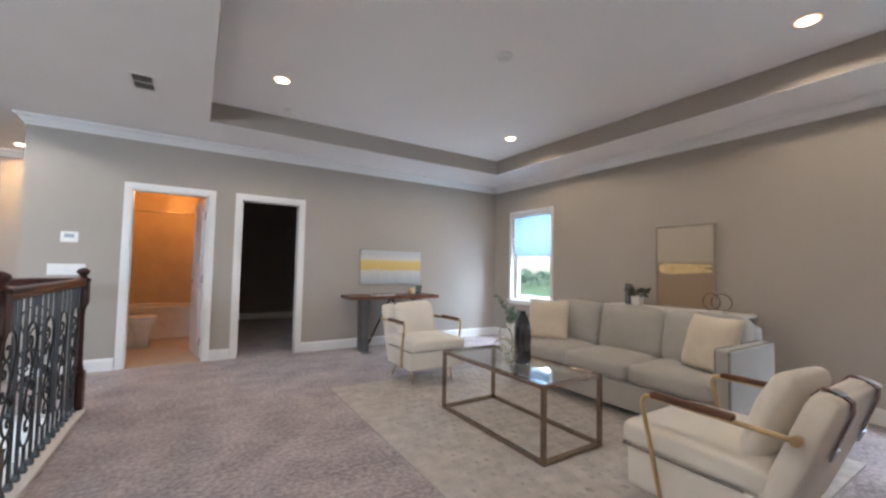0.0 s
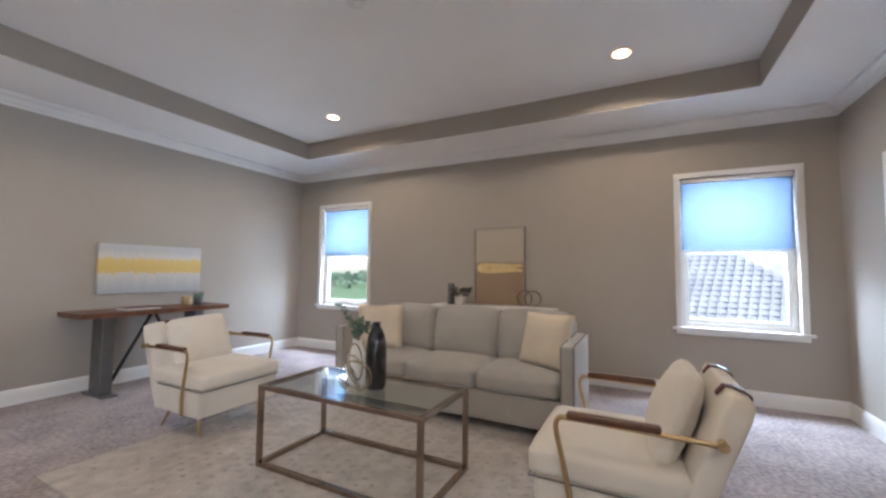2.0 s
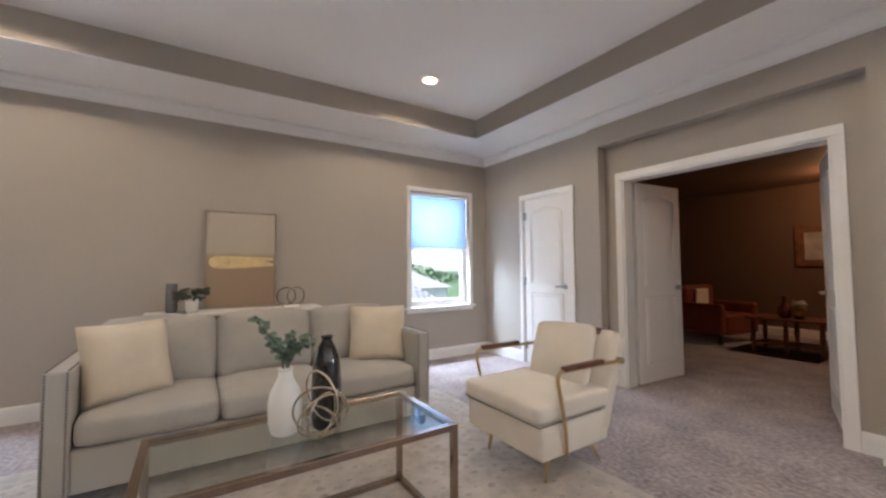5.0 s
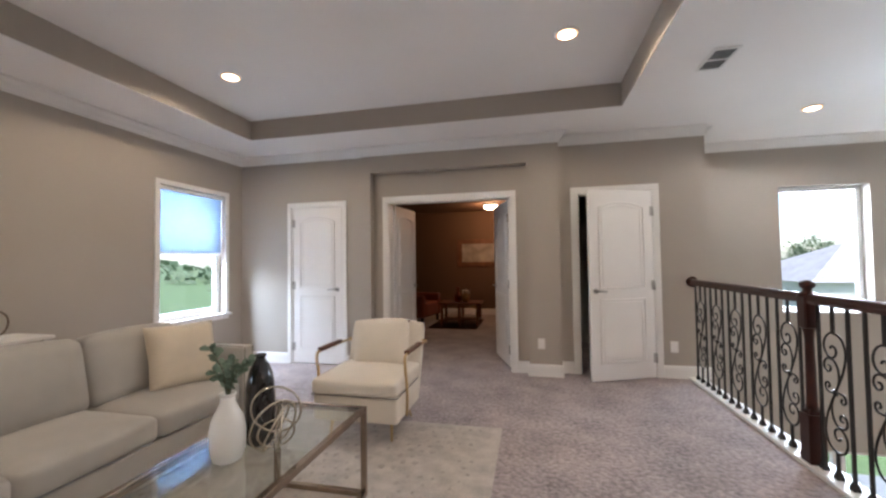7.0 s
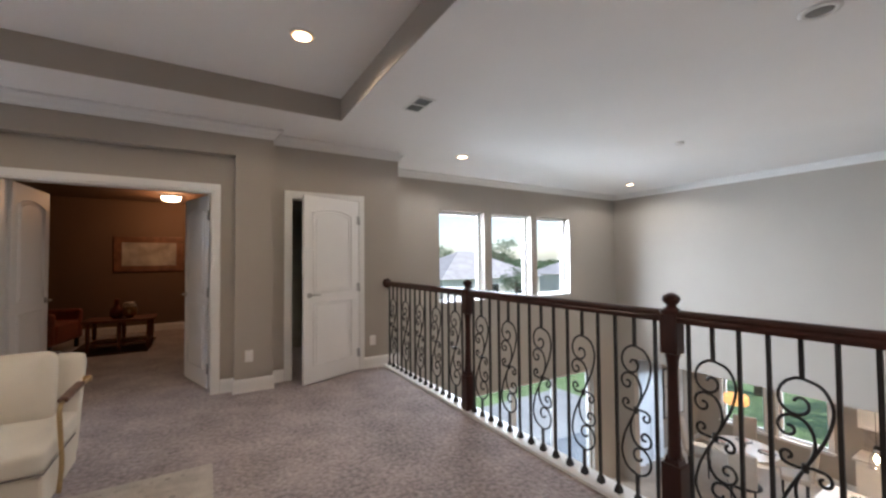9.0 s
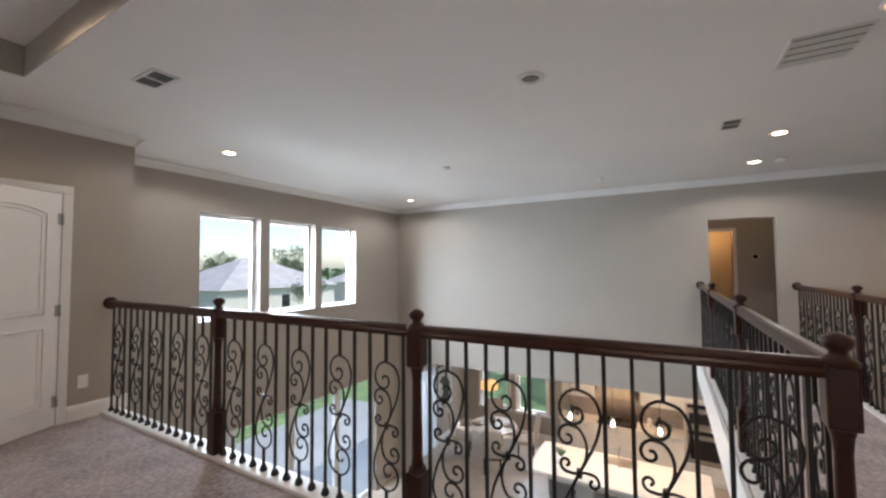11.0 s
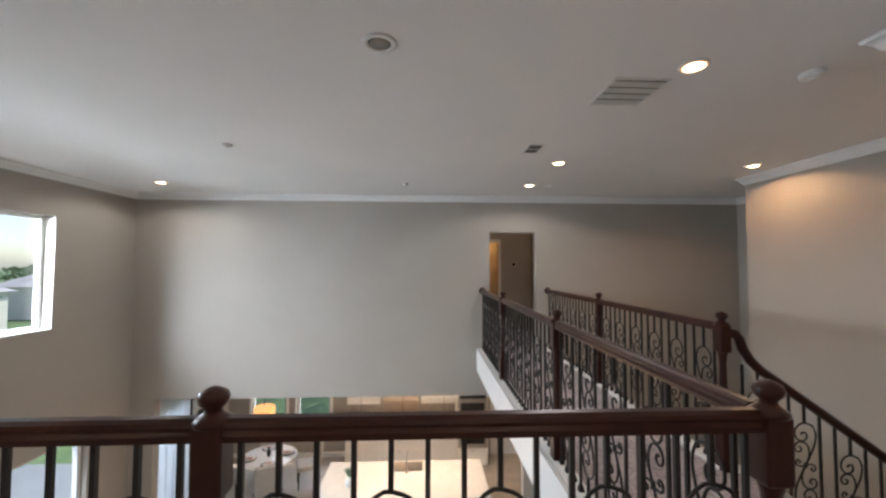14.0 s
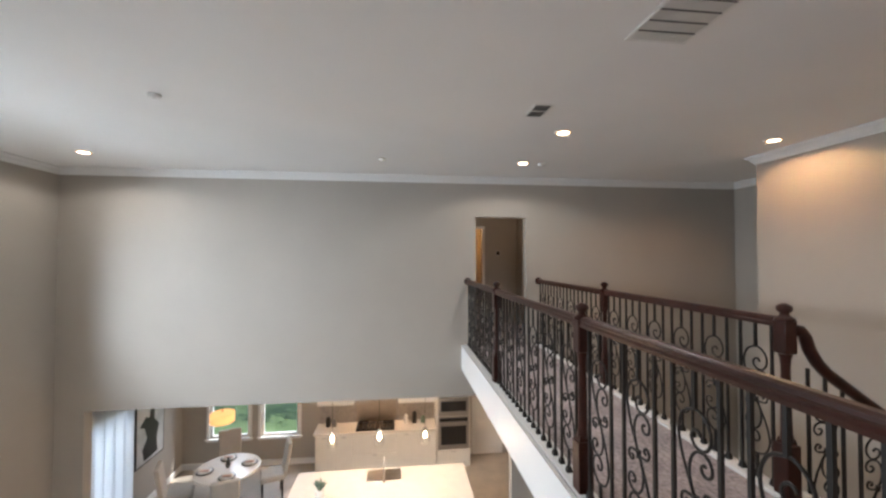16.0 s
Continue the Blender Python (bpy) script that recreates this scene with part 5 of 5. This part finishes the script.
club_chair(3.72, -3.25, 80)
_o = thing("framed_print", "framed landscape print on the far wall", "picture", 2.54, -4.585, 1.48)
part("frame", bx(B(), -0.54, 0.54, -0.012, 0.012, -0.33, 0.33, 0.004), WALNUT, _o)
part("print", bx(B(), -0.42, 0.42, 0.0125, 0.015, -0.22, 0.22), mat("print_ink", (0.34, 0.30, 0.26), 0.6, vary=0.3, scale=4), _o)
_o = thing("flush_lamp", "round glowing flush ceiling lamp", "ceiling light", 2.15, -3.62, 2.50)
part("canopy", lathe(B(), [(0.16, -0.001), (0.16, -0.03)], 22), NICKEL, _o)
part("shade", lathe(B(), [(0.15, -0.03), (0.14, -0.07), (0.08, -0.10), (0.01, -0.11)], 22), LAMPGLOW, _o)


# ---- kitchen and dining below ----
def shaker(parent, x, y0, y1, z0, z1, pull=True):
    d = part("cabinet_door", bx(B(), x, x + 0.02, y0 + 0.004, y1 - 0.004, z0 + 0.004, z1 - 0.004, 0.002), CABINET, parent)
    bm = B()
    for a, b, c, f in ((y0 + 0.004, y0 + 0.06, z0 + 0.004, z1 - 0.004), (y1 - 0.06, y1 - 0.004, z0 + 0.004, z1 - 0.004), (y0 + 0.06, y1 - 0.06, z0 + 0.004, z0 + 0.06), (y0 + 0.06, y1 - 0.06, z1 - 0.06, z1 - 0.004)):
        bx(bm, x + 0.02, x + 0.027, a, b, c, f)
    part("rail_frame", bm, CABINET, d)
    if pull:
        part("handle", bx(B(), x + 0.027, x + 0.045, (y0 + y1) / 2 - 0.05, (y0 + y1) / 2 + 0.05, z1 - 0.04, z1 - 0.03), NICKEL, d)


CX = -8.90
for _k, (y0, y1) in enumerate(((2.38, 3.21), (3.21, 4.16), (4.16, 5.06))):
    _u = thing("base_cabinet", "white shaker base cabinet with steel pulls", "cabinet", group="kitchen base cabinets")
    part("carcass", bx(B(), -9.449, CX, y0 + 0.001, y1 - 0.001, ZG + 0.0, ZG + 0.86), CABINET, _u)
    if _k == 1:
        for z0, z1 in ((0.08, 0.42), (0.42, 0.84)):
            shaker(_u, CX, y0, y1, ZG + z0, ZG + z1)
    else:
        ym = (y0 + y1) / 2
        shaker(_u, CX, y0, ym, ZG + 0.08, ZG + 0.84)
        shaker(_u, CX, ym, y1, ZG + 0.08, ZG + 0.84)
tagged(part("worktop", bx(B(), -9.449, CX + 0.04, 2.34, 5.06, ZG + 0.86, ZG + 0.90, 0.004), QUARTZ), "pale quartz kitchen worktop", "worktop")
tagged(part("backsplash", bx(B(), -9.447, -9.435, 2.38, 5.06, ZG + 0.90, ZG + 1.50), BACKSPLASH), "grey tiled backsplash", "wall", kind="structure")
for y0, y1 in ((2.38, 3.18), (4.20, 5.06)):
    _u = thing("wall_cabinet", "white shaker wall cabinet", "cabinet", group="kitchen wall cabinets")
    part("carcass", bx(B(), -9.449, -9.12, y0, y1, ZG + 1.42, ZG + 2.55), CABINET, _u)
    ym = (y0 + y1) / 2
    shaker(_u, -9.12, y0, ym, ZG + 1.42, ZG + 2.55, False)
    shaker(_u, -9.12, ym, y1, ZG + 1.42, ZG + 2.55, False)
_u = thing("range_hood", "bronze-toned metal range hood", "hood", -9.2, 3.69, ZG)
_bm = B()
lathe(_bm, [(0.66, 1.44), (0.66, 1.54), (0.40, 2.1), (0.40, 2.75)], 4)
bmesh.ops.scale(_bm, vec=(0.5, 0.95, 1), verts=_bm.verts)
part("canopy", _bm, HOODMETAL, _u)
tagged(part("cooktop_splash_panel", bx(B(), -9.434, -9.426, 3.22, 4.15, ZG + 0.902, ZG + 1.62, 0.002), HOODMETAL), "brushed bronze-toned metal panel behind the cooktop", "panel")
_u = thing("cooktop", "black gas cooktop with iron grates", "cooktop", -9.15, 3.68, ZG + 0.90)
part("plate", bx(B(), -0.24, 0.24, -0.43, 0.43, 0, 0.012, 0.003), OVENGLASS, _u)
for _k in range(3):
    bm = B()
    cy = (_k - 1) * 0.28
    for s in (-1, 1):
        bx(bm, -0.21, 0.21, cy + s * 0.12 - 0.008, cy + s * 0.12 + 0.008, 0.012, 0.045)
        bx(bm, s * 0.2 - 0.008, s * 0.2 + 0.008, cy - 0.112, cy + 0.112, 0.012, 0.045)
    bx(bm, -0.19, 0.19, cy - 0.007, cy + 0.007, 0.025, 0.045)
    part("grate", bm, IRON, _u)
_u = thing("oven_tower", "tall white cabinet with two built-in steel ovens", "oven")
part("carcass", bx(B(), -9.449, CX, 5.07, 5.85, ZG, ZG + 2.55), CABINET, _u)
for z0, z1, nm in ((0.42, 1.14, "oven"), (1.17, 1.70, "oven")):
    o = part(nm, bx(B(), CX, CX + 0.03, 5.11, 5.81, ZG + z0, ZG + z1, 0.006), NICKEL, _u, "stainless steel built-in oven")
    part("oven_window", bx(B(), CX + 0.03, CX + 0.036, 5.17, 5.75, ZG + z0 + 0.10, ZG + z1 - 0.20, 0.002), OVENGLASS, o)
    part("control_panel", bx(B(), CX + 0.03, CX + 0.035, 5.14, 5.78, ZG + z1 - 0.10, ZG + z1 - 0.02, 0.002), OVENGLASS, o)
    part("oven_handle", tube(B(), [(CX + 0.07, 5.16, ZG + z1 - 0.15), (CX + 0.07, 5.76, ZG + z1 - 0.15)], 0.012, 8), NICKEL, o)
shaker(_u, CX, 5.08, 5.84, ZG + 0.08, ZG + 0.40)
for _y, _h, _m in ((2.60, 0.22, IRON), (2.73, 0.16, STEEL), (4.38, 0.2, CERAMW), (4.58, 0.26, IRON), (4.78, 0.15, LEAF)):
    _o = thing("canister", "small kitchen canister on the worktop", "canister", -9.25, _y, ZG + 0.90)
    part("body", lathe(B(), [(0.05, 0), (0.055, 0.02), (0.05, _h * 0.8), (0.03, _h)], 14), _m, _o)
_u = thing("kitchen_island", "kitchen island with a pale quartz top and sink", "island")
part("body", bx(B(), -7.20, -6.40, 2.70, 5.25, ZG, ZG + 0.87), CABINET, _u)
_isl = part("island_top", bx(B(), -7.30, -6.0, 2.42, 5.42, ZG + 0.87, ZG + 0.92, 0.006), QUARTZ, _u, "pale quartz top")
part("sink", bx(B(), -7.23, -6.88, 3.65, 4.25, ZG + 0.9205, ZG + 0.926), NICKEL, _u, "steel sink")
_u = thing("faucet", "steel gooseneck kitchen faucet on the island", "faucet", -6.82, 3.95, ZG + 0.92)
part("spout", tube(B(), smooth_line([(0, 0, 0), (0, 0, 0.26), (-0.04, 0, 0.35), (-0.12, 0, 0.37), (-0.17, 0, 0.30), (-0.175, 0, 0.24)], 4), 0.012, 8), NICKEL, _u)
_u = thing("island_planter", "dark leafy plant in a clear vase on the island", "plant", -6.45, 2.95, ZG + 0.92)
part("vase", lathe(B(), [(0.07, 0), (0.08, 0.02), (0.075, 0.14), (0.06, 0.15)], 16), CERAMW, _u)
_bm = B()
_r = random.Random(9)
for _i in range(40):
    a, t = _r.uniform(0, 6.28), _r.uniform(0.03, 0.13)
    tube(_bm, [(0, 0, 0.12), (math.cos(a) * t * 0.5, math.sin(a) * t * 0.5, 0.22), (math.cos(a) * t, math.sin(a) * t, 0.24 + _r.uniform(0, 0.09))], [0.004, 0.016, 0.002], 4)
part("leaves", _bm, LEAF, _u)
for _y in (3.11, 3.88, 4.65):
    _u = thing("pendant_lamp", "clear glass pendant lamp with a glowing bulb over the island", "pendant lamp", -6.65, _y, -1.62, group="island pendants")
    part("cord", tube(B(), [(0, 0, 0.14), (0, 0, 1.119)], 0.004, 5), BLACKWOOD, _u)
    part("cap", lathe(B(), [(0.03, 0.09), (0.03, 0.14), (0.01, 0.15)], 12), NICKEL, _u)
    part("bulb", lathe(B(), [(0.012, 0.08), (0.028, 0.03), (0.03, 0.0), (0.012, -0.03)], 12), BULBGLOW, _u)
    part("glass_shade", lathe(B(), [(0.03, 0.11), (0.075, 0.03), (0.085, -0.06), (0.07, -0.13), (0.068, -0.13), (0.083, -0.06), (0.073, 0.03), (0.028, 0.11)], 16), PANE, _u).visible_shadow = False


def dining_chair(x, y, rz):
    e = thing("dining_chair", "high-backed grey upholstered dining chair", "chair", x, y, ZG, rz, "chairs round the dining table")
    part("seat", bx(B(), -0.22, 0.22, -0.22, 0.22, 0.38, 0.49, 0.03), DINEFAB, e)
    m = pose(0, -0.23, 0.45, 9)
    part("backrest", bx(B(), -0.22, 0.22, -0.04, 0.04, 0.0, 0.62, 0.03, m), DINEFAB, e)
    for sx in (-1, 1):
        for sy in (-1, 1):
            part("leg", lathe(B(), [(0.016, 0), (0.026, 0.39)], 4, (sx * 0.18, sy * 0.18, 0)), BLACKWOOD, e)
    return e


_tx, _ty = -7.95, 0.95
for _a in (20, 110, 200, 290):
    dining_chair(_tx + 0.78 * math.cos(radians(_a)), _ty + 0.78 * math.sin(radians(_a)), _a + 90)
_u = thing("dining_table", "round dining table set with pale plates", "table", _tx, _ty, ZG)
part("tabletop", lathe(B(), [(0.56, 0.725), (0.58, 0.735), (0.58, 0.75), (0.57, 0.755)], 36), QUARTZ, _u)
part("pedestal", lathe(B(), [(0.30, 0.0), (0.28, 0.03), (0.07, 0.08), (0.06, 0.60), (0.18, 0.725)], 20), BLACKWOOD, _u)
for _a in (20, 110, 200, 290):
    _o = thing("place_setting", "stacked pale plates with a folded napkin", "plate", _tx + 0.38 * math.cos(radians(_a)), _ty + 0.38 * math.sin(radians(_a)), ZG + 0.755, group="table settings")
    part("charger", lathe(B(), [(0.10, 0), (0.15, 0.012), (0.15, 0.015), (0.08, 0.006)], 22), STEEL, _o)
    part("plate", lathe(B(), [(0.07, 0.012), (0.12, 0.024), (0.12, 0.028), (0.06, 0.02)], 22), PORCELAIN, _o)
    part("napkin", bx(B(), -0.03, 0.03, -0.08, 0.08, 0.028, 0.045, 0.006), mat("napkin_cloth", (0.62, 0.42, 0.34), 0.9), _o)
_o = thing("table_vase", "dark vase with a sprig at the centre of the table", "vase", _tx, _ty, ZG + 0.755)
part("body", lathe(B(), [(0.03, 0), (0.05, 0.06), (0.02, 0.16), (0.025, 0.18)], 14), CERAMB, _o)
_o = thing("dining_pendant", "round amber drum pendant glowing over the dining table", "pendant lamp", -7.95, 0.84, -1.66)
part("shade", lathe(B(), [(0.20, -0.09), (0.215, -0.08), (0.215, 0.08), (0.20, 0.09)], 26), glow("amber_shade", (1.0, 0.50, 0.17), 0.42), _o)
part("cord", tube(B(), [(0, 0, 0.1), (0, 0, 1.155)], 0.006, 6), BLACKWOOD, _o)
_o = thing("framed_photo", "large black-framed black and white picture", "picture", -8.26, YS + 0.015, -1.95)
part("frame", bx(B(), -0.44, 0.44, -0.013, 0.013, -0.59, 0.59, 0.004), BLACKWOOD, _o)
part("print", bx(B(), -0.41, 0.41, 0.0132, 0.016, -0.56, 0.56), mat("photo_ink", (0.60, 0.60, 0.60), 0.4, vary=0.20, scale=2.6), _o)
_bm = B()
_outline = [(-0.22, -0.50), (0.20, -0.52), (0.26, -0.30), (0.12, -0.12), (0.20, 0.10), (0.34, 0.16), (0.16, 0.30), (0.05, 0.24), (0.02, 0.44), (-0.12, 0.40), (-0.10, 0.18), (-0.26, 0.02), (-0.18, -0.22)]
_f, _g = ([_bm.verts.new((u, d, w)) for u, w in _outline] for d in (0.0185, 0.0162))
_bm.faces.new(_f)
for k in range(len(_f)):
    _j = (k + 1) % len(_f)
    _bm.faces.new((_f[k], _f[_j], _g[_j], _g[k]))
part("dark_shape", _bm, BLACKWOOD, _o, "black abstract form on the pale print")
_o = thing("curtain", "pale floor-length curtain beside the dining door", "curtain", -7.06, YS + 0.08, ZG)
_bm = B()
_n = 24
_t0 = [[_bm.verts.new((-0.62 + 1.24 * k / _n, 0.025 * math.sin(k * 1.35), z)) for k in range(_n + 1)] for z in (0.02, 2.4)]
for k in range(_n):
    _bm.faces.new((_t0[0][k], _t0[0][k + 1], _t0[1][k + 1], _t0[1][k])).smooth = True
bmesh.ops.solidify(_bm, geom=_bm.faces[:], thickness=0.003)
part("drape", _bm, cloth_shade("sheer_curtain", (0.82, 0.82, 0.82)), _o)
_d = door("door_7", 0.76, pose(-9.40, 5.98, ZG, 0, 0, 90), "white pantry door beside the ovens, closed")
for _k in range(3):
    _s = thing("bar_stool", "dark grey bar stool tucked under the island", "stool", -5.95, 3.1 + 0.75 * _k, ZG, 90, "island stools")
    part("seat", bx(B(), -0.2, 0.2, -0.2, 0.2, 0.60, 0.68, 0.03), STEEL, _s)
    part("backrest", bx(B(), -0.2, 0.2, -0.22, -0.18, 0.68, 0.95, 0.02), STEEL, _s)
    for sx in (-1, 1):
        for sy in (-1, 1):
            part("leg", tube(B(), [(sx * 0.20, sy * 0.20, 0), (sx * 0.16, sy * 0.16, 0.62)], 0.014, 6), BLACKWOOD, _s)

# ---- outdoors ----
tagged(part("ground", bx(B(), -400, 400, -400, 400, ZG - 0.6, ZG - 0.25), GRASS), "mown lawn reaching to the horizon", "lawn", kind="structure")
tagged(part("patio", bx(B(), -9.5, 1, -5.5, YS - 0.23, ZG - 0.25, ZG - 0.05), CONCRETE), "pale concrete patio", "patio", kind="structure")
tagged(part("road", bx(B(), 20, 27, -300, 300, ZG - 0.25, ZG - 0.235), CONCRETE), "pale concrete street", "road", kind="structure")
tagged(part("driveway", bx(B(), 8, 20, -9.5, -4.5, ZG - 0.25, ZG - 0.23), CONCRETE), "pale concrete driveway", "driveway", kind="structure")
tagged(part("driveway", bx(B(), 11, 20, 11.5, 16, ZG - 0.25, ZG - 0.23), CONCRETE), "pale concrete driveway", "driveway", kind="structure")


def hip(bm, x0, x1, y0, y1, z0, z1):
    """A hipped roof over a rectangle."""
    w, d = x1 - x0, y1 - y0
    if w < d:
        r0, r1 = ((x0 + x1) / 2, y0 + w / 2, z1), ((x0 + x1) / 2, y1 - w / 2, z1)
    else:
        r0, r1 = (x0 + d / 2, (y0 + y1) / 2, z1), (x1 - d / 2, (y0 + y1) / 2, z1)
    a, b, c, d_ = (bm.verts.new((x, y, z0)) for x, y in ((x0, y0), (x1, y0), (x1, y1), (x0, y1)))
    p, q = bm.verts.new(r0), bm.verts.new(r1)
    if w < d:
        fs = ((a, b, p), (b, c, q, p), (c, d_, q), (d_, a, p, q))
    else:
        fs = ((a, b, q, p), (b, c, q), (c, d_, p, q), (d_, a, p))
    for f in fs:
        bm.faces.new(f)
    bm.faces.new((d_, c, b, a))


def house(x0, x1, y0, y1, ridge, label, eave=-0.6, roof=FARROOF, wall_m=STUCCO):
    e = thing("house", label, "house")
    part("wall", bx(B(), x0 + 0.4, x1 - 0.4, y0 + 0.4, y1 - 0.4, ZG - 0.25, eave), wall_m, e)
    bm = B()
    hip(bm, x0, x1, y0, y1, eave, ridge)
    r = part("roof", bm, roof, e)
    for k in range(3):
        u = x0 + (x1 - x0) * (k + 1) / 4
        w = part("window", bx(B(), u - 0.5, u + 0.5, y1 - 0.41, y1 - 0.36, ZG + 0.8, ZG + 2.1), OVENGLASS, e)
        part("window_frame", bx(B(), u - 0.58, u + 0.58, y1 - 0.40, y1 - 0.375, ZG + 0.72, ZG + 2.18), TRIM, w)
        v = y0 + (y1 - y0) * (k + 1) / 4
        w = part("window", bx(B(), x0 + 0.36, x0 + 0.41, v - 0.5, v + 0.5, ZG + 0.8, ZG + 2.1), OVENGLASS, e)
        part("window_frame", bx(B(), x0 + 0.375, x0 + 0.40, v - 0.58, v + 0.58, ZG + 0.72, ZG + 2.18), TRIM, w)
    return e


_n = house(8.8, 18.8, -1.5, 8.8, 4.5, "neighbour's stucco house with a pale tiled hip roof", eave=0.15, roof=ROOFT)
# barrel tiles on the slope that faces the windows
_bm = B()
_run, _rise = 5.0, 4.35
_L = math.hypot(_run, _rise)
for _j in range(44):
    s0, s1 = _j / 44, (_j + 1.12) / 44
    ya, yb = -1.5 + 5.0 * s0, 8.8 - 5.0 * s0
    cnt = int((yb - ya) / 0.15)
    for _i in range(cnt):
        yc = ya + 0.08 + 0.15 * _i
        ring = []
        for s, lift in ((s0, 0.022), (min(1, s1), 0.006)):
            row = []
            for a in range(5):
                t = math.pi * a / 4
                row.append(_bm.verts.new((8.8 + _run * s - 0.65 * (0.02 + 0.026 * math.sin(t) + lift), yc + 0.073 * math.cos(t), 0.15 + _rise * s + 0.75 * (0.02 + 0.026 * math.sin(t) + lift))))
            ring.append(row)
        for a in range(4):
            _bm.faces.new((ring[0][a], ring[0][a + 1], ring[1][a + 1], ring[1][a]))
        _bm.faces.new(ring[0])
_o = part("roof_tiles", _bm, ROOFT, _n, "pale grey barrel roof tiles")
_o["kind"] = "stuff"
house(30, 42, 10, 24, 2.6, "cream stucco house across the street")
house(30, 43, -16, -2, 2.8, "cream stucco house across the street")
house(-14, -1, -46, -34, 2.2, "cream stucco house beyond the lawn")
house(-32, -18, -40, -28, 2.4, "cream stucco house beyond the lawn")
house(-52, -37, -36, -24, 2.6, "cream stucco house beyond the lawn")
house(4, 17, -50, -38, 2.5, "cream stucco house beyond the lawn")


def tree(x, y, h, seed, label="broad green garden tree"):
    e = thing("tree", label, "tree", x, y, ZG - 0.25)
    rng = random.Random(seed)
    bm = B()
    tube(bm, [(0, 0, 0), (0.05, 0.03, h * 0.25), (0.0, 0.1, h * 0.5), (0.1, 0.1, h * 0.8)], [h * 0.035, h * 0.025, h * 0.018, h * 0.006], 7)
    ends = []
    for k in range(9):
        a, z = k * 2.4, h * rng.uniform(0.3, 0.6)
        q = Vector((math.cos(a) * h * rng.uniform(0.16, 0.30), math.sin(a) * h * rng.uniform(0.16, 0.30), z + h * rng.uniform(0.12, 0.3)))
        tube(bm, [(0, 0.06, z), (q.x * 0.5, q.y * 0.5, z + (q.z - z) * 0.6), q], [h * 0.012, h * 0.008, h * 0.003], 5)
        ends.append(q)
    ends.append(Vector((0.1, 0.1, h * 0.85)))
    part("trunk", bm, BARK, e)
    verts, faces = [], []
    for q in ends:
        for _ in range(170):
            d = Vector((rng.gauss(0, 1), rng.gauss(0, 1), rng.gauss(0, 0.8))) * h * 0.075
            c = q + d
            u = Vector((rng.uniform(-1, 1), rng.uniform(-1, 1), rng.uniform(-1, 1))).normalized()
            v = u.orthogonal().normalized()
            s = h * rng.uniform(0.012, 0.026)
            i = len(verts)
            verts += [c + u * s, c + v * s * 0.7, c - u * s, c - v * s * 0.7]
            faces.append((i, i + 1, i + 2, i + 3))
    me = bpy.data.meshes.new("crown")
    me.from_pydata([tuple(v) for v in verts], [], faces)
    me.materials.append(TREELEAF)
    o = new("crown", me)
    o.parent = e
    return e


for _k, (x, y, h) in enumerate(((-4, -24, 4), (-13, -27, 3.6), (-24, -24, 4.5), (-9, -62, 7), (-36, -58, 8), (-22, -66, 7), (6, -30, 5), (26, -24, 6), (52, 8, 8), (50, 34, 8), (-16, 3, 6), (-15.5, -1.5, 5.5), (-17, 7, 6), (-44, -50, 9))):
    tree(x, y, h, _k)
_h = thing("hedge", "clipped green hedge along the garden", "hedge")
_v, _f = [], []
_r = random.Random(4)
for _i in range(5000):
    c = Vector((_r.uniform(-14, 2), -16 + _r.uniform(-0.5, 0.5), ZG - 0.25 + 1.3 * _r.random() ** 0.6))
    u = Vector((_r.uniform(-1, 1), _r.uniform(-1, 1), _r.uniform(-1, 1))).normalized() * 0.13
    w = u.orthogonal().normalized() * 0.09
    k = len(_v)
    _v += [tuple(c + u), tuple(c + w), tuple(c - u), tuple(c - w)]
    _f.append((k, k + 1, k + 2, k + 3))
_me = bpy.data.meshes.new("foliage")
_me.from_pydata(_v, [], _f)
_me.materials.append(TREELEAF)
_o = new("foliage", _me)
_o.parent = _h
# far line of woods
_v, _f = [], []
for _i in range(7000):
    a = _r.uniform(0, 6.283)
    R = _r.uniform(110, 150)
    c = Vector((R * math.cos(a), R * math.sin(a), ZG + _r.uniform(0, 1) ** 0.7 * (4.2 + 3 * noise.noise((a * 9, 0, 0)))))
    u = Vector((_r.uniform(-1, 1), _r.uniform(-1, 1), _r.uniform(-0.6, 0.6))).normalized() * _r.uniform(0.8, 1.6)
    w = u.orthogonal().normalized() * _r.uniform(0.6, 1.2)
    k = len(_v)
    _v += [tuple(c + u), tuple(c + w), tuple(c - u), tuple(c - w)]
    _f.append((k, k + 1, k + 2, k + 3))
_me = bpy.data.meshes.new("far_woods")
_me.from_pydata(_v, [], _f)
_me.materials.append(TREELEAF)
tagged(new("far_woods", _me), "far line of woods on the horizon", "woods", kind="stuff")
